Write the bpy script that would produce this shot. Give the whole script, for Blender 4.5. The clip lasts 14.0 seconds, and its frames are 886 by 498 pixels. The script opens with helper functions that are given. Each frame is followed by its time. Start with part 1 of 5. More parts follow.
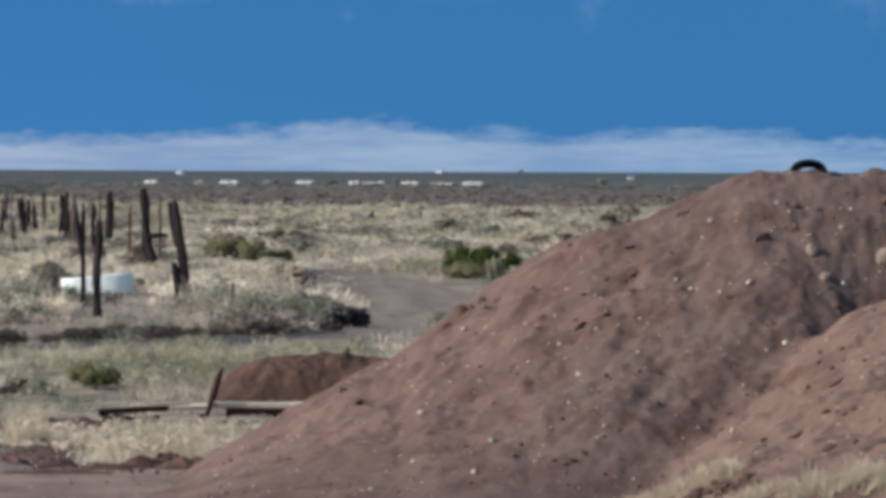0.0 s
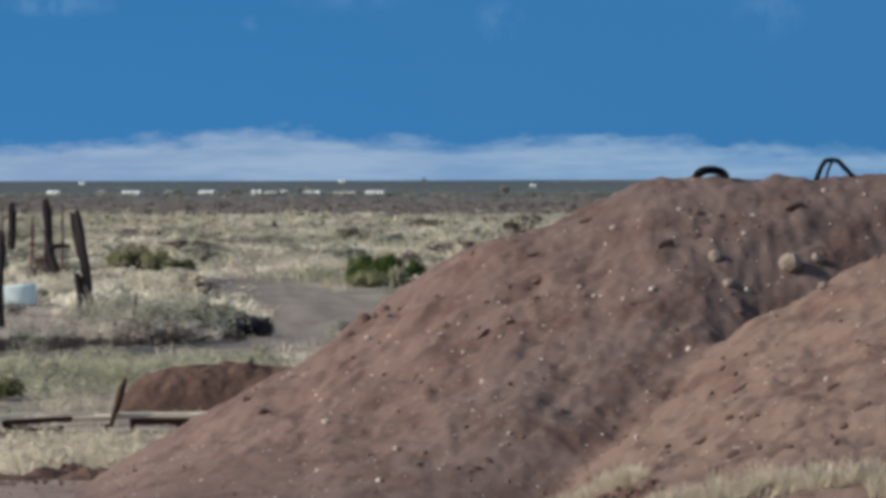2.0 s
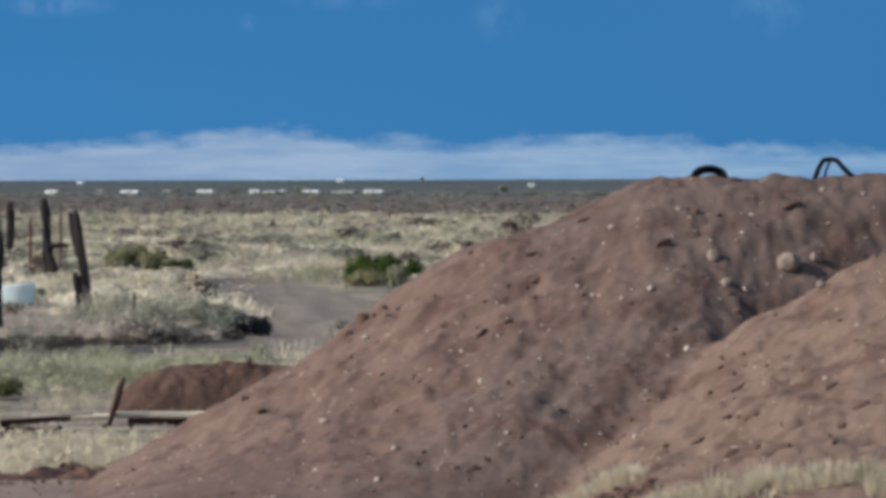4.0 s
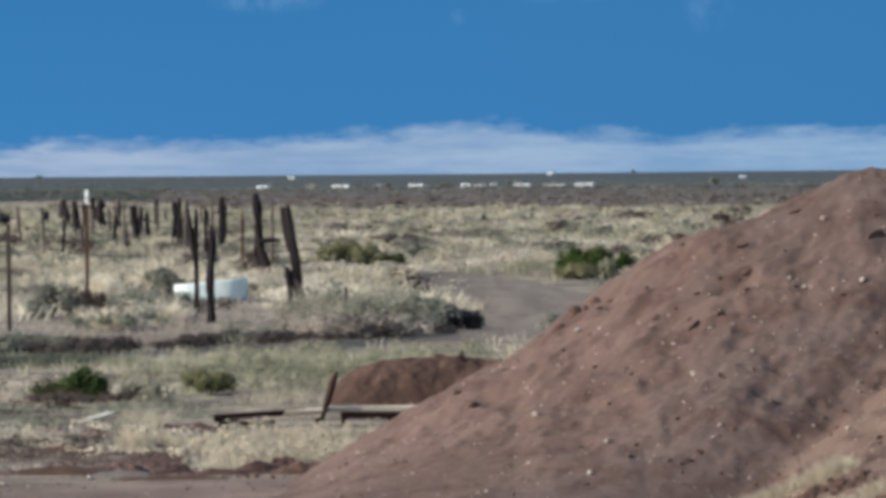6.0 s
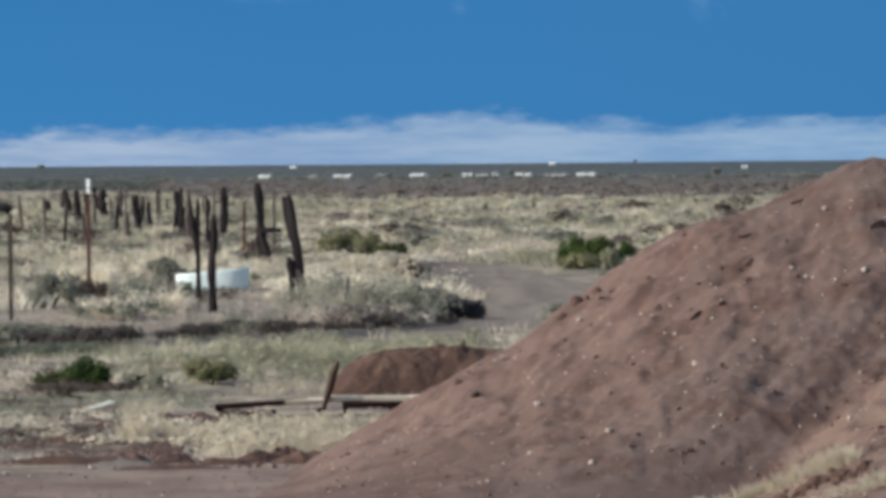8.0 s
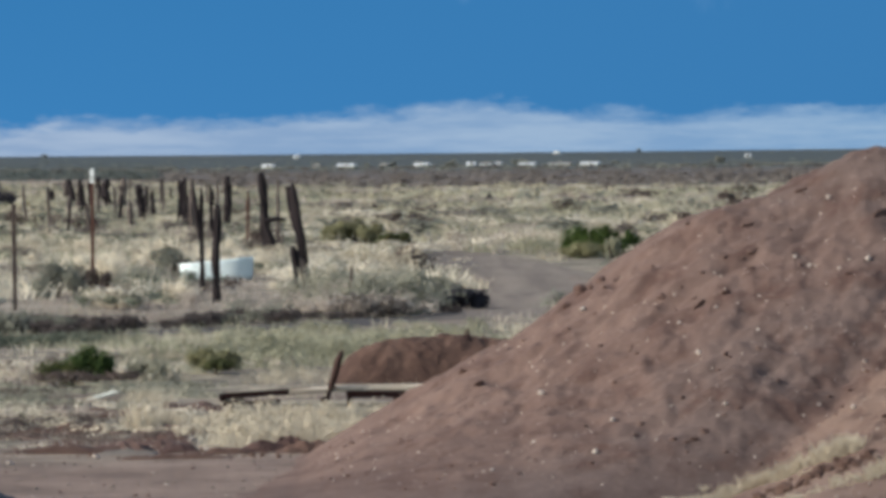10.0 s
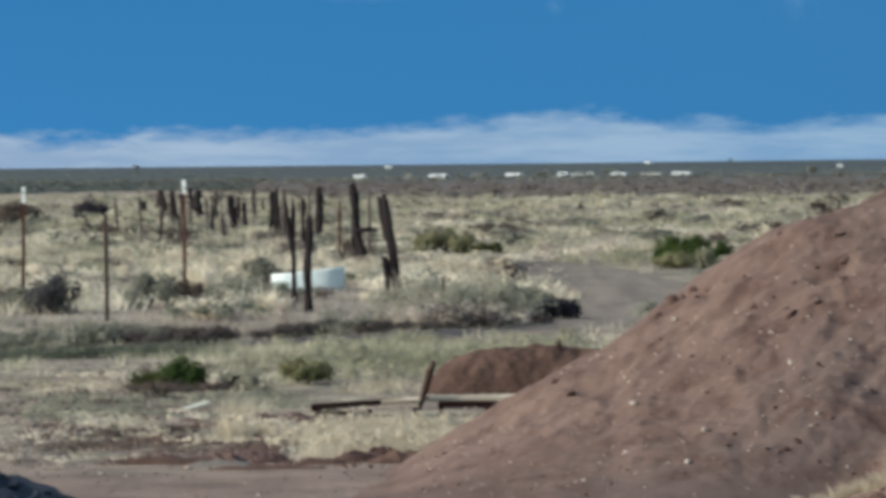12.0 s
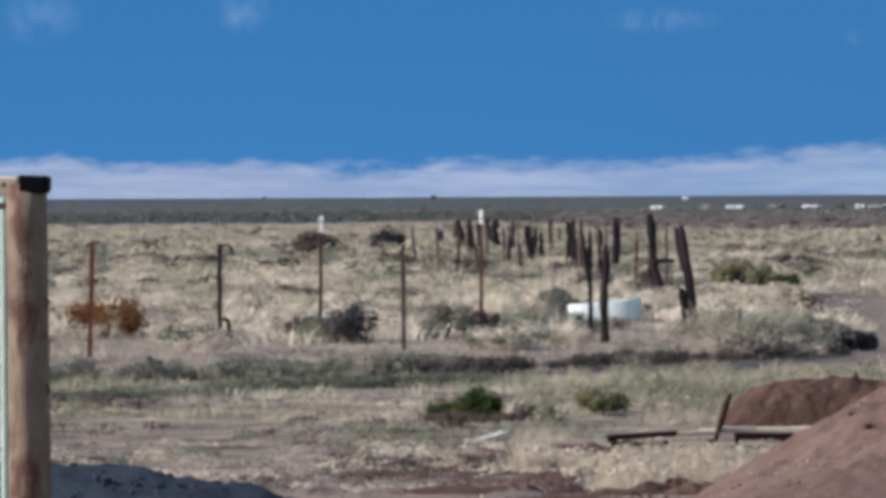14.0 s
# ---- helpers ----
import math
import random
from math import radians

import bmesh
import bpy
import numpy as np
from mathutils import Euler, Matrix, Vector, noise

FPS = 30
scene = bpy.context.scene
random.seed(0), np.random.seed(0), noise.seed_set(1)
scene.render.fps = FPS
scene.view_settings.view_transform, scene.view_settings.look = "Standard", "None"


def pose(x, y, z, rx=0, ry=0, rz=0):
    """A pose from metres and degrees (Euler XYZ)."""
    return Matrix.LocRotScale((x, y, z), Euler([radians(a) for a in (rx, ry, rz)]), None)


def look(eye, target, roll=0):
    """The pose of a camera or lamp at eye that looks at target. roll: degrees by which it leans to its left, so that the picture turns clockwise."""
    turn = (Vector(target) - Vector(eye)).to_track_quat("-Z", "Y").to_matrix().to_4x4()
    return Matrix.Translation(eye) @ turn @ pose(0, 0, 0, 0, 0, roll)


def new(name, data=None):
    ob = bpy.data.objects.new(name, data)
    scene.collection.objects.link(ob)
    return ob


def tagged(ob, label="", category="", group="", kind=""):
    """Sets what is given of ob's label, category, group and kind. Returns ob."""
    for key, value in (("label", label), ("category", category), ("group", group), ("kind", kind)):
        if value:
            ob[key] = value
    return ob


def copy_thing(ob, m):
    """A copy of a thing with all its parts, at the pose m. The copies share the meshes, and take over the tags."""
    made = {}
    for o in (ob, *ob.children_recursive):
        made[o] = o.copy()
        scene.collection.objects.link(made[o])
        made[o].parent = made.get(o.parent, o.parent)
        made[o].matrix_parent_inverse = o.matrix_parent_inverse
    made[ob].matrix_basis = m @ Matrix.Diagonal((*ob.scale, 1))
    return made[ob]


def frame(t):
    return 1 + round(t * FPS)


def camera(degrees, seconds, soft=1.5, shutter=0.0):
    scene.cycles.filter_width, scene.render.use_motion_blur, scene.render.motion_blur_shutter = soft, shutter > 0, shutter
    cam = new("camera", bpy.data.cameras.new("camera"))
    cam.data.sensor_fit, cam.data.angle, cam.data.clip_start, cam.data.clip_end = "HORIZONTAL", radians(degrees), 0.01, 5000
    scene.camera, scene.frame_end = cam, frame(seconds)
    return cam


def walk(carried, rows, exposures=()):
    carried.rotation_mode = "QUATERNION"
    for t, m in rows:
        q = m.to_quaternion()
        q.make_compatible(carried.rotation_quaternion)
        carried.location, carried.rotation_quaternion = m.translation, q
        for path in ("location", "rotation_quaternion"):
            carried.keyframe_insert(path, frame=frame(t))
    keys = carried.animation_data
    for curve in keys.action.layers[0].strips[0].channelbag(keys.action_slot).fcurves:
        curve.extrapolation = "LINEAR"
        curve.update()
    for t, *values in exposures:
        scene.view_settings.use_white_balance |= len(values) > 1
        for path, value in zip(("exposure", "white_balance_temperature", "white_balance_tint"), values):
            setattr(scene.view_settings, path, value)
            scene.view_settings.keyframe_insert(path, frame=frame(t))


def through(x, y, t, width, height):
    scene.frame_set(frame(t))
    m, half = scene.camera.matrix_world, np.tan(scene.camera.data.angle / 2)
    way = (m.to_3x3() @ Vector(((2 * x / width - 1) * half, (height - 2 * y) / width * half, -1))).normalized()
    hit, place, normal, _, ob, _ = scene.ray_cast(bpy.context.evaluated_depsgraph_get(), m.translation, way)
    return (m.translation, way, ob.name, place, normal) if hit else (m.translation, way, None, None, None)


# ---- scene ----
# ---- camera ----
cam = camera(9.0, 14.0, soft=4.2, shutter=0.5)
EYE = 1.6
ROWS = [
    (0.0, -1.2230, -0.6691, -0.303), (0.5, -1.4954, -0.6376, -0.277), (1.0, -1.8422, -0.6157, -0.241),
    (1.5, -2.0275, -0.5972, -0.101), (2.0, -2.2144, -0.5817, 0.067), (2.2, -2.3016, -0.5880, 0.078),
    (2.7, -2.4600, -0.5950, 0.080), (3.3, -2.5300, -0.5980, 0.080), (3.9, -2.3000, -0.5900, 0.085), (4.3, -1.9600, -0.5800, 0.090), (4.5, -1.6933, -0.5723, 0.158), (5.0, -0.9077, -0.5574, 0.304),
    (5.5, -0.3509, -0.5966, 0.458), (6.0, -0.0843, -0.6477, 0.471), (6.5, 0.0, -0.6844, 0.413),
    (7.0, -0.0567, -0.7214, 0.377), (9.5, -0.0479, -0.8043, 0.495), (10.0, -0.0292, -0.8615, 0.496),
    (10.5, 0.0861, -0.9369, 0.571), (11.0, 0.3009, -0.9867, 0.626), (11.5, 0.5322, -0.8928, 0.629),
    (12.0, 0.9027, -0.7478, 0.589), (12.5, 1.7577, -0.4720, 0.570), (13.0, 2.6006, -0.3546, 0.487),
    (13.5, 3.3820, -0.3580, 0.454), (14.0, 3.9252, -0.4126, 0.327),
]
walk(cam, [(t, pose(0, 0, EYE, 90 + pitch, roll, yaw)) for t, yaw, pitch, roll in ROWS],
     exposures=[(0.0, 0.70, 6500, 8), (0.5, 0.70, 6500, 4), (2.2, 0.70, 6500, 4), (5.0, 0.77, 6500, 4), (10.2, 0.79, 6500, 3), (11.0, 0.80, 6500, 1), (11.6, 0.81, 6500, -1.5), (12.5, 0.79, 6500, 1), (13.0, 0.78, 6450, 9), (14.0, 0.78, 6420, 12)])

# ---- light: clear afternoon, sun to the side and a little behind ----
SUN_DIR = Vector((-0.85, -0.18, 0.49)).normalized()
sun_data = bpy.data.lights.new("sun", "SUN")
sun_data.energy, sun_data.angle, sun_data.color = 3.6, radians(0.6), (1.0, 0.945, 0.87)
sun = new("sun", sun_data)
sun.matrix_world = look((0, 0, 60), Vector((0, 0, 60)) - SUN_DIR)
world = bpy.data.worlds.new("sky")
scene.world = world
world.use_nodes = True
wn = world.node_tree.nodes
sky_tex = wn.new("ShaderNodeTexSky")
sky_tex.sky_type, sky_tex.sun_disc = "NISHITA", False
sky_tex.sun_elevation = math.asin(SUN_DIR.z)
sky_tex.sun_rotation = math.atan2(SUN_DIR.x, SUN_DIR.y)
world.node_tree.links.new(sky_tex.outputs["Color"], wn["Background"].inputs["Color"])
wn["Background"].inputs["Strength"].default_value = 0.105


# ---- materials ----
def socket(nt, value, target):
    if isinstance(value, bpy.types.NodeSocket):
        nt.links.new(value, target)
    elif isinstance(value, (tuple, list)):
        target.default_value = (*value, 1.0) if len(value) == 3 and target.type == "RGBA" else value
    else:
        target.default_value = value


def mixed(nt, fac, a, b):
    n = nt.nodes.new("ShaderNodeMix")
    n.data_type = "RGBA"
    socket(nt, fac, n.inputs["Factor"])
    socket(nt, a, n.inputs["A"])
    socket(nt, b, n.inputs["B"])
    return n.outputs["Result"]


def noisy(nt, scale, detail=4.0, rough=0.6, stretch=None):
    co = nt.nodes.new("ShaderNodeTexCoord").outputs["Object"]
    if stretch:
        mp = nt.nodes.new("ShaderNodeMapping")
        mp.inputs["Scale"].default_value = stretch
        nt.links.new(co, mp.inputs["Vector"])
        co = mp.outputs["Vector"]
    n = nt.nodes.new("ShaderNodeTexNoise")
    n.inputs["Scale"].default_value, n.inputs["Detail"].default_value, n.inputs["Roughness"].default_value = scale, detail, rough
    nt.links.new(co, n.inputs["Vector"])
    return n.outputs["Fac"]


def ranged(nt, value, lo, hi, to_lo=0.0, to_hi=1.0):
    n = nt.nodes.new("ShaderNodeMapRange")
    socket(nt, value, n.inputs["Value"])
    n.inputs["From Min"].default_value, n.inputs["From Max"].default_value = lo, hi
    n.inputs["To Min"].default_value, n.inputs["To Max"].default_value = to_lo, to_hi
    return n.outputs["Result"]


def attribute(nt, name):
    n = nt.nodes.new("ShaderNodeAttribute")
    n.attribute_name = name
    return n.outputs["Fac"]


def material(name, rough=0.9, metal=0.0):
    m = bpy.data.materials.new(name)
    m.use_nodes = True
    b = m.node_tree.nodes["Principled BSDF"]
    b.inputs["Roughness"].default_value, b.inputs["Metallic"].default_value = rough, metal
    b.inputs["Specular IOR Level"].default_value = 0.25
    return m, m.node_tree, b


def relief(nt, b, height, strength=0.5, distance=0.02):
    n = nt.nodes.new("ShaderNodeBump")
    n.inputs["Strength"].default_value, n.inputs["Distance"].default_value = strength, distance
    nt.links.new(height, n.inputs["Height"])
    nt.links.new(n.outputs["Normal"], b.inputs["Normal"])


def worn(name, dark, light, scale, rough=0.9, metal=0.0, bump=0.01, fine=6.0, stretch=None):
    """Two colours mixed by a coarse and a fine grain, with relief."""
    m, nt, b = material(name, rough, metal)
    coarse, grain = noisy(nt, scale, stretch=stretch), noisy(nt, scale * fine, stretch=stretch)
    first = mixed(nt, ranged(nt, coarse, 0.32, 0.68), dark, light)
    tint = mixed(nt, ranged(nt, grain, 0.35, 0.7), tuple(c * 0.7 for c in dark), first)
    nt.links.new(mixed(nt, 0.55, first, tint), b.inputs["Base Color"])
    relief(nt, b, grain, 0.6, bump)
    return m


def plant(name, *colours, rough=0.85, through=0.42):
    """Leaves or blades, each with its own shade between the colours."""
    m, nt, b = material(name, rough)
    g = nt.nodes.new("ShaderNodeNewGeometry").outputs["Random Per Island"]
    ramp = nt.nodes.new("ShaderNodeValToRGB")
    while len(ramp.color_ramp.elements) < len(colours):
        ramp.color_ramp.elements.new(0.5)
    for i, c in enumerate(colours):
        ramp.color_ramp.elements[i].position = i / max(1, len(colours) - 1)
        ramp.color_ramp.elements[i].color = (*c, 1)
    blend = nt.nodes.new("ShaderNodeMath")
    blend.operation = "MULTIPLY_ADD"
    nt.links.new(g, blend.inputs[0])
    blend.inputs[1].default_value = 0.20
    nt.links.new(ranged(nt, noisy(nt, 0.42, 2.0), 0.34, 0.66, 0.0, 0.8), blend.inputs[2])
    nt.links.new(blend.outputs[0], ramp.inputs["Fac"])
    col = mixed(nt, ranged(nt, noisy(nt, 0.12, 3.0), 0.45, 0.68, 0.0, 0.35), ramp.outputs["Color"], tuple(c * 0.7 for c in colours[0]))
    nt.links.new(col, b.inputs["Base Color"])
    tr = nt.nodes.new("ShaderNodeBsdfTranslucent")
    nt.links.new(col, tr.inputs["Color"])
    mx = nt.nodes.new("ShaderNodeMixShader")
    mx.inputs["Fac"].default_value = through
    nt.links.new(b.outputs["BSDF"], mx.inputs[1])
    nt.links.new(tr.outputs["BSDF"], mx.inputs[2])
    nt.links.new(mx.outputs["Shader"], nt.nodes["Material Output"].inputs["Surface"])
    return m


def ground_material():
    m, nt, b = material("soil_and_litter", 0.95)
    big, mid, fine = noisy(nt, 0.25), noisy(nt, 1.6), noisy(nt, 14.0)
    bare = mixed(nt, ranged(nt, mid, 0.35, 0.65), (0.12, 0.080, 0.066), (0.235, 0.165, 0.138))
    litter = mixed(nt, ranged(nt, big, 0.35, 0.65), (0.225, 0.188, 0.142), (0.33, 0.282, 0.213))
    litter = mixed(nt, ranged(nt, mid, 0.44, 0.58), (0.105, 0.086, 0.070), litter)
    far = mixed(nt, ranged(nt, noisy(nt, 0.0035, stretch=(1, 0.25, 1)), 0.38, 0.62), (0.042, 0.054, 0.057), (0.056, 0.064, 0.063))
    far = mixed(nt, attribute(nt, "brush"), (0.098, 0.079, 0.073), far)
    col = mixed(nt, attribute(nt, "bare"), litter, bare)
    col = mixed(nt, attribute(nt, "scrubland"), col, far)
    col = mixed(nt, ranged(nt, fine, 0.25, 0.75, 0.0, 0.35), col, (0.07, 0.05, 0.04))
    nt.links.new(col, b.inputs["Base Color"])
    relief(nt, b, fine, 0.7, 0.03)
    return m


def pile_material():
    """Crumbly brown earth, paler on the front heap, greyer for painted valley shade."""
    m, nt, b = material("excavated_earth", 0.95)
    big, mid, fine = noisy(nt, 1.1), noisy(nt, 3.4, 6.0, 0.6), noisy(nt, 24.0, 6.0, 0.7)
    col = mixed(nt, ranged(nt, big, 0.35, 0.65), (0.095, 0.058, 0.049), (0.133, 0.084, 0.070))
    pale = mixed(nt, ranged(nt, big, 0.35, 0.65), (0.118, 0.074, 0.060), (0.150, 0.0985, 0.079))
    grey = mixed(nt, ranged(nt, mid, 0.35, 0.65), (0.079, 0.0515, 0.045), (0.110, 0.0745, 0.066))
    col = mixed(nt, attribute(nt, "valley_shade"), col, grey)
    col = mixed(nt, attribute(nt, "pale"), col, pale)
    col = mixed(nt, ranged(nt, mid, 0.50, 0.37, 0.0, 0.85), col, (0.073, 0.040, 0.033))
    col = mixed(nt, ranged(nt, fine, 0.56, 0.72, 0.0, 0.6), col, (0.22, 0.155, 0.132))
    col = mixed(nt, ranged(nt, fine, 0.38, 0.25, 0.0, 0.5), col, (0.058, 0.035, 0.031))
    nt.links.new(col, b.inputs["Base Color"])
    relief(nt, b, mixed(nt, 0.5, mid, fine), 0.55, 0.035)
    return m


def track_material():
    """Grey-brown packed dirt with lengthwise streaks, darkened by painted bank shade on the left."""
    m, nt, b = material("compacted_dirt", 0.95)
    streak, grain = noisy(nt, 1.6, 5.0, 0.6, (1.6, 0.12, 1)), noisy(nt, 5.0, 5.0)
    col = mixed(nt, ranged(nt, streak, 0.36, 0.62), (0.106, 0.081, 0.068), (0.190, 0.150, 0.123))
    col = mixed(nt, ranged(nt, grain, 0.35, 0.7, 0.0, 0.5), col, (0.128, 0.100, 0.085))
    col = mixed(nt, attribute(nt, "bank_shade"), col, mixed(nt, grain, (0.034, 0.028, 0.029), (0.066, 0.054, 0.053)))
    nt.links.new(col, b.inputs["Base Color"])
    relief(nt, b, grain, 0.6, 0.02)
    return m


WISPS = [(-690, 170, 42, 26, 0.45), (-512, 176, 26, 24, 0.55), (-145, 166, 55, 14, 0.5), (22, 149, 9, 9, 0.45), (240, 152, 26, 24, 0.3), (110, 172, 70, 14, 0.2), (476, 158, 34, 26, 0.3)]


BANK_TOP = [(-675, 48), (-626, 42), (-577, 38), (-550, 43.5), (-503, 43), (-449, 39), (-379, 38.5), (-340, 44.5), (-300, 45), (-266, 40), (-220, 39.5), (-191, 41), (-146, 43.5),
            (-113, 45), (-83, 48.5), (-40, 49), (-10, 54), (30, 55), (75, 55.5), (110, 49.5), (159, 48.5), (195, 44), (250, 47), (330, 47.5), (390, 48.5), (446, 41.5), (520, 41.5), (578, 37)]


def sky_material():
    """Blue air over a low bank of cloud along the horizon."""
    m = bpy.data.materials.new("distant_sky")
    m.use_nodes = True
    nt = m.node_tree
    nt.nodes.remove(nt.nodes["Principled BSDF"])
    sep = nt.nodes.new("ShaderNodeSeparateXYZ")
    nt.links.new(nt.nodes.new("ShaderNodeTexCoord").outputs["Object"], sep.inputs[0])
    z = sep.outputs["Z"]
    blue = mixed(nt, ranged(nt, z, 20, 170), (0.030, 0.128, 0.300), (0.024, 0.113, 0.272))
    top = nt.nodes.new("ShaderNodeValToRGB")
    stops = top.color_ramp.elements
    stops.remove(stops[1])
    stops[0].position, stops[0].color = 0.0, (0.47, 0.47, 0.47, 1)
    for bx, bz in BANK_TOP:
        stops.new((bx + 700) / 1400).color = (bz / 100, bz / 100, bz / 100, 1)
    nt.links.new(ranged(nt, sep.outputs["X"], -700, 700), top.inputs["Fac"])
    def sums(how, *values):
        n = nt.nodes.new("ShaderNodeMath")
        n.operation = how
        for k, v in enumerate(values):
            socket(nt, v, n.inputs[k])
        return n.outputs[0]
    edge = noisy(nt, 0.02, 6.0, 0.62, (1, 1, 3.2))
    over = sums("SUBTRACT", z, sums("MULTIPLY", top.outputs["Color"], 100.0))
    over = sums("ADD", over, sums("MULTIPLY", sums("SUBTRACT", edge, 0.5), 38.0))
    bank = ranged(nt, over, 4.0, -9.0)
    side = ranged(nt, sep.outputs["X"], -500, 560)
    cool = mixed(nt, side, (0.172, 0.228, 0.345), (0.105, 0.196, 0.340))
    pale = mixed(nt, side, (0.232, 0.280, 0.385), (0.165, 0.250, 0.375))
    body = mixed(nt, ranged(nt, noisy(nt, 0.008, 6.0, 0.62, (1, 1, 9.0)), 0.4, 0.62), cool, pale)
    col = mixed(nt, bank, mixed(nt, side, blue, (0.0275, 0.113, 0.266)), body)
    total = None
    for wx, wz, wide, tall, strong in WISPS:
        place = nt.nodes.new("ShaderNodeCombineXYZ")
        nt.links.new(ranged(nt, sep.outputs["X"], wx - wide, wx + wide, -1, 1), place.inputs[0])
        nt.links.new(ranged(nt, z, wz - tall, wz + tall, -1, 1), place.inputs[1])
        gap = nt.nodes.new("ShaderNodeVectorMath")
        gap.operation = "LENGTH"
        nt.links.new(place.outputs[0], gap.inputs[0])
        puff = ranged(nt, gap.outputs["Value"], 1.0, 0.0, 0.0, strong)
        if total is None:
            total = puff
        else:
            plus = nt.nodes.new("ShaderNodeMath")
            plus.operation = "ADD"
            nt.links.new(total, plus.inputs[0])
            nt.links.new(puff, plus.inputs[1])
            total = plus.outputs[0]
    high = nt.nodes.new("ShaderNodeMath")
    high.operation = "MULTIPLY"
    nt.links.new(ranged(nt, noisy(nt, 0.035, 5.0, 0.65, (1, 1, 0.7)), 0.38, 0.66), high.inputs[0])
    nt.links.new(total, high.inputs[1])
    col = mixed(nt, high.outputs[0], col, (0.16, 0.26, 0.43))
    em = nt.nodes.new("ShaderNodeEmission")
    nt.links.new(col, em.inputs["Color"])
    nt.links.new(em.outputs["Emission"], nt.nodes["Material Output"].inputs["Surface"])
    return m


SOIL, EARTH, SKY = ground_material(), pile_material(), sky_material()
TRACK, GREY_SOIL = track_material(), worn("packed_soil", (0.12, 0.098, 0.085), (0.19, 0.155, 0.135), 4.0)
OLD_WOOD = worn("weathered_dark_wood", (0.011, 0.007, 0.009), (0.026, 0.017, 0.019), 6.0, stretch=(3, 3, 0.4))
GREY_WOOD = worn("grey_wood", (0.08, 0.06, 0.055), (0.15, 0.12, 0.105), 6.0, stretch=(3, 3, 0.4))
def stained_post():
    """Pale peeled pine with reddish bark left in long patches."""
    m, nt, b = material("peeled_pine", 0.85)
    grain, patch, fine = noisy(nt, 16.0, 4.0, 0.6, (1.2, 1.2, 0.45)), noisy(nt, 5.0, 4.0, 0.65, (1.6, 1.6, 0.7)), noisy(nt, 60.0, 4.0, 0.6, (1, 1, 0.15))
    col = mixed(nt, ranged(nt, grain, 0.32, 0.68), (0.125, 0.090, 0.067), (0.24, 0.180, 0.136))
    col = mixed(nt, ranged(nt, patch, 0.52, 0.60), col, (0.085, 0.045, 0.034))
    col = mixed(nt, ranged(nt, patch, 0.42, 0.30), col, (0.13, 0.10, 0.092))
    col = mixed(nt, ranged(nt, fine, 0.35, 0.22, 0.0, 0.6), col, (0.06, 0.045, 0.04))
    nt.links.new(col, b.inputs["Base Color"])
    relief(nt, b, mixed(nt, 0.5, grain, fine), 0.7, 0.01)
    return m


TAN_WOOD = stained_post()
PLANK = worn("pale_plank", (0.47, 0.385, 0.30), (0.66, 0.565, 0.46), 7.0, stretch=(0.4, 3, 3))
RUST = worn("rusty_steel", (0.06, 0.026, 0.020), (0.125, 0.055, 0.04), 14.0, 0.75, 0.2, 0.003)
RED_RUST = worn("red_painted_rusty_steel", (0.13, 0.038, 0.028), (0.23, 0.078, 0.055), 10.0, 0.7, 0.1, 0.003)
DARK_STEEL = worn("dark_steel", (0.034, 0.024, 0.023), (0.080, 0.056, 0.050), 12.0, 0.8, 0.0, 0.003)
DARK_RUST = worn("dark_rust", (0.030, 0.014, 0.012), (0.075, 0.032, 0.024), 16.0, 0.75, 0.2, 0.003)
WHITE = worn("white_paint", (0.66, 0.67, 0.66), (0.86, 0.87, 0.88), 12.0, 0.5, 0, 0.002)
OLD_PAINT = worn("greyed_white_paint", (0.30, 0.29, 0.25), (0.52, 0.51, 0.45), 14.0, 0.7, 0, 0.003)
GREY_PLANK = worn("greyed_plank", (0.20, 0.165, 0.135), (0.33, 0.275, 0.225), 7.0, stretch=(0.4, 3, 3))
BEAM = worn("dark_red_steel", (0.013, 0.005, 0.005), (0.028, 0.011, 0.010), 12.0, 0.9, 0.0, 0.003)
BEAM.node_tree.nodes["Principled BSDF"].inputs["Specular IOR Level"].default_value = 0.12
TUB = worn("white_enamel", (0.66, 0.74, 0.76), (0.80, 0.85, 0.86), 5.0, 0.4, 0, 0.003)
MINT = worn("faded_mint_paint", (0.30, 0.39, 0.36), (0.40, 0.49, 0.45), 9.0, 0.5, 0, 0.002)
RUBBER = worn("black_rubber", (0.004, 0.004, 0.006), (0.010, 0.010, 0.013), 20.0, 0.9, 0, 0.003)
RUBBER.node_tree.nodes["Principled BSDF"].inputs["Specular IOR Level"].default_value = 0.04
STONE = worn("buff_stone", (0.165, 0.128, 0.108), (0.27, 0.218, 0.185), 22.0, bump=0.006)
PALE_STONE = worn("pale_stone", (0.32, 0.262, 0.228), (0.48, 0.412, 0.365), 25.0, bump=0.004)
RED_EARTH = worn("red_earth", (0.058, 0.030, 0.023), (0.110, 0.063, 0.048), 5.0, bump=0.02)
DARK_EARTH = worn("dark_red_earth", (0.040, 0.020, 0.018), (0.085, 0.047, 0.040), 9.0, bump=0.02)
CLOD = worn("earth_clod", (0.088, 0.049, 0.040), (0.130, 0.077, 0.063), 16.0, bump=0.01)
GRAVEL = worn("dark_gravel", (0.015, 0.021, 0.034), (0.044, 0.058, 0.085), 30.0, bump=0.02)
ROOF = worn("roof_sheet", (0.55, 0.56, 0.58), (0.72, 0.73, 0.75), 0.4, 0.5)
SIDING = worn("pale_siding", (0.52, 0.53, 0.53), (0.75, 0.75, 0.74), 0.3, 0.6)
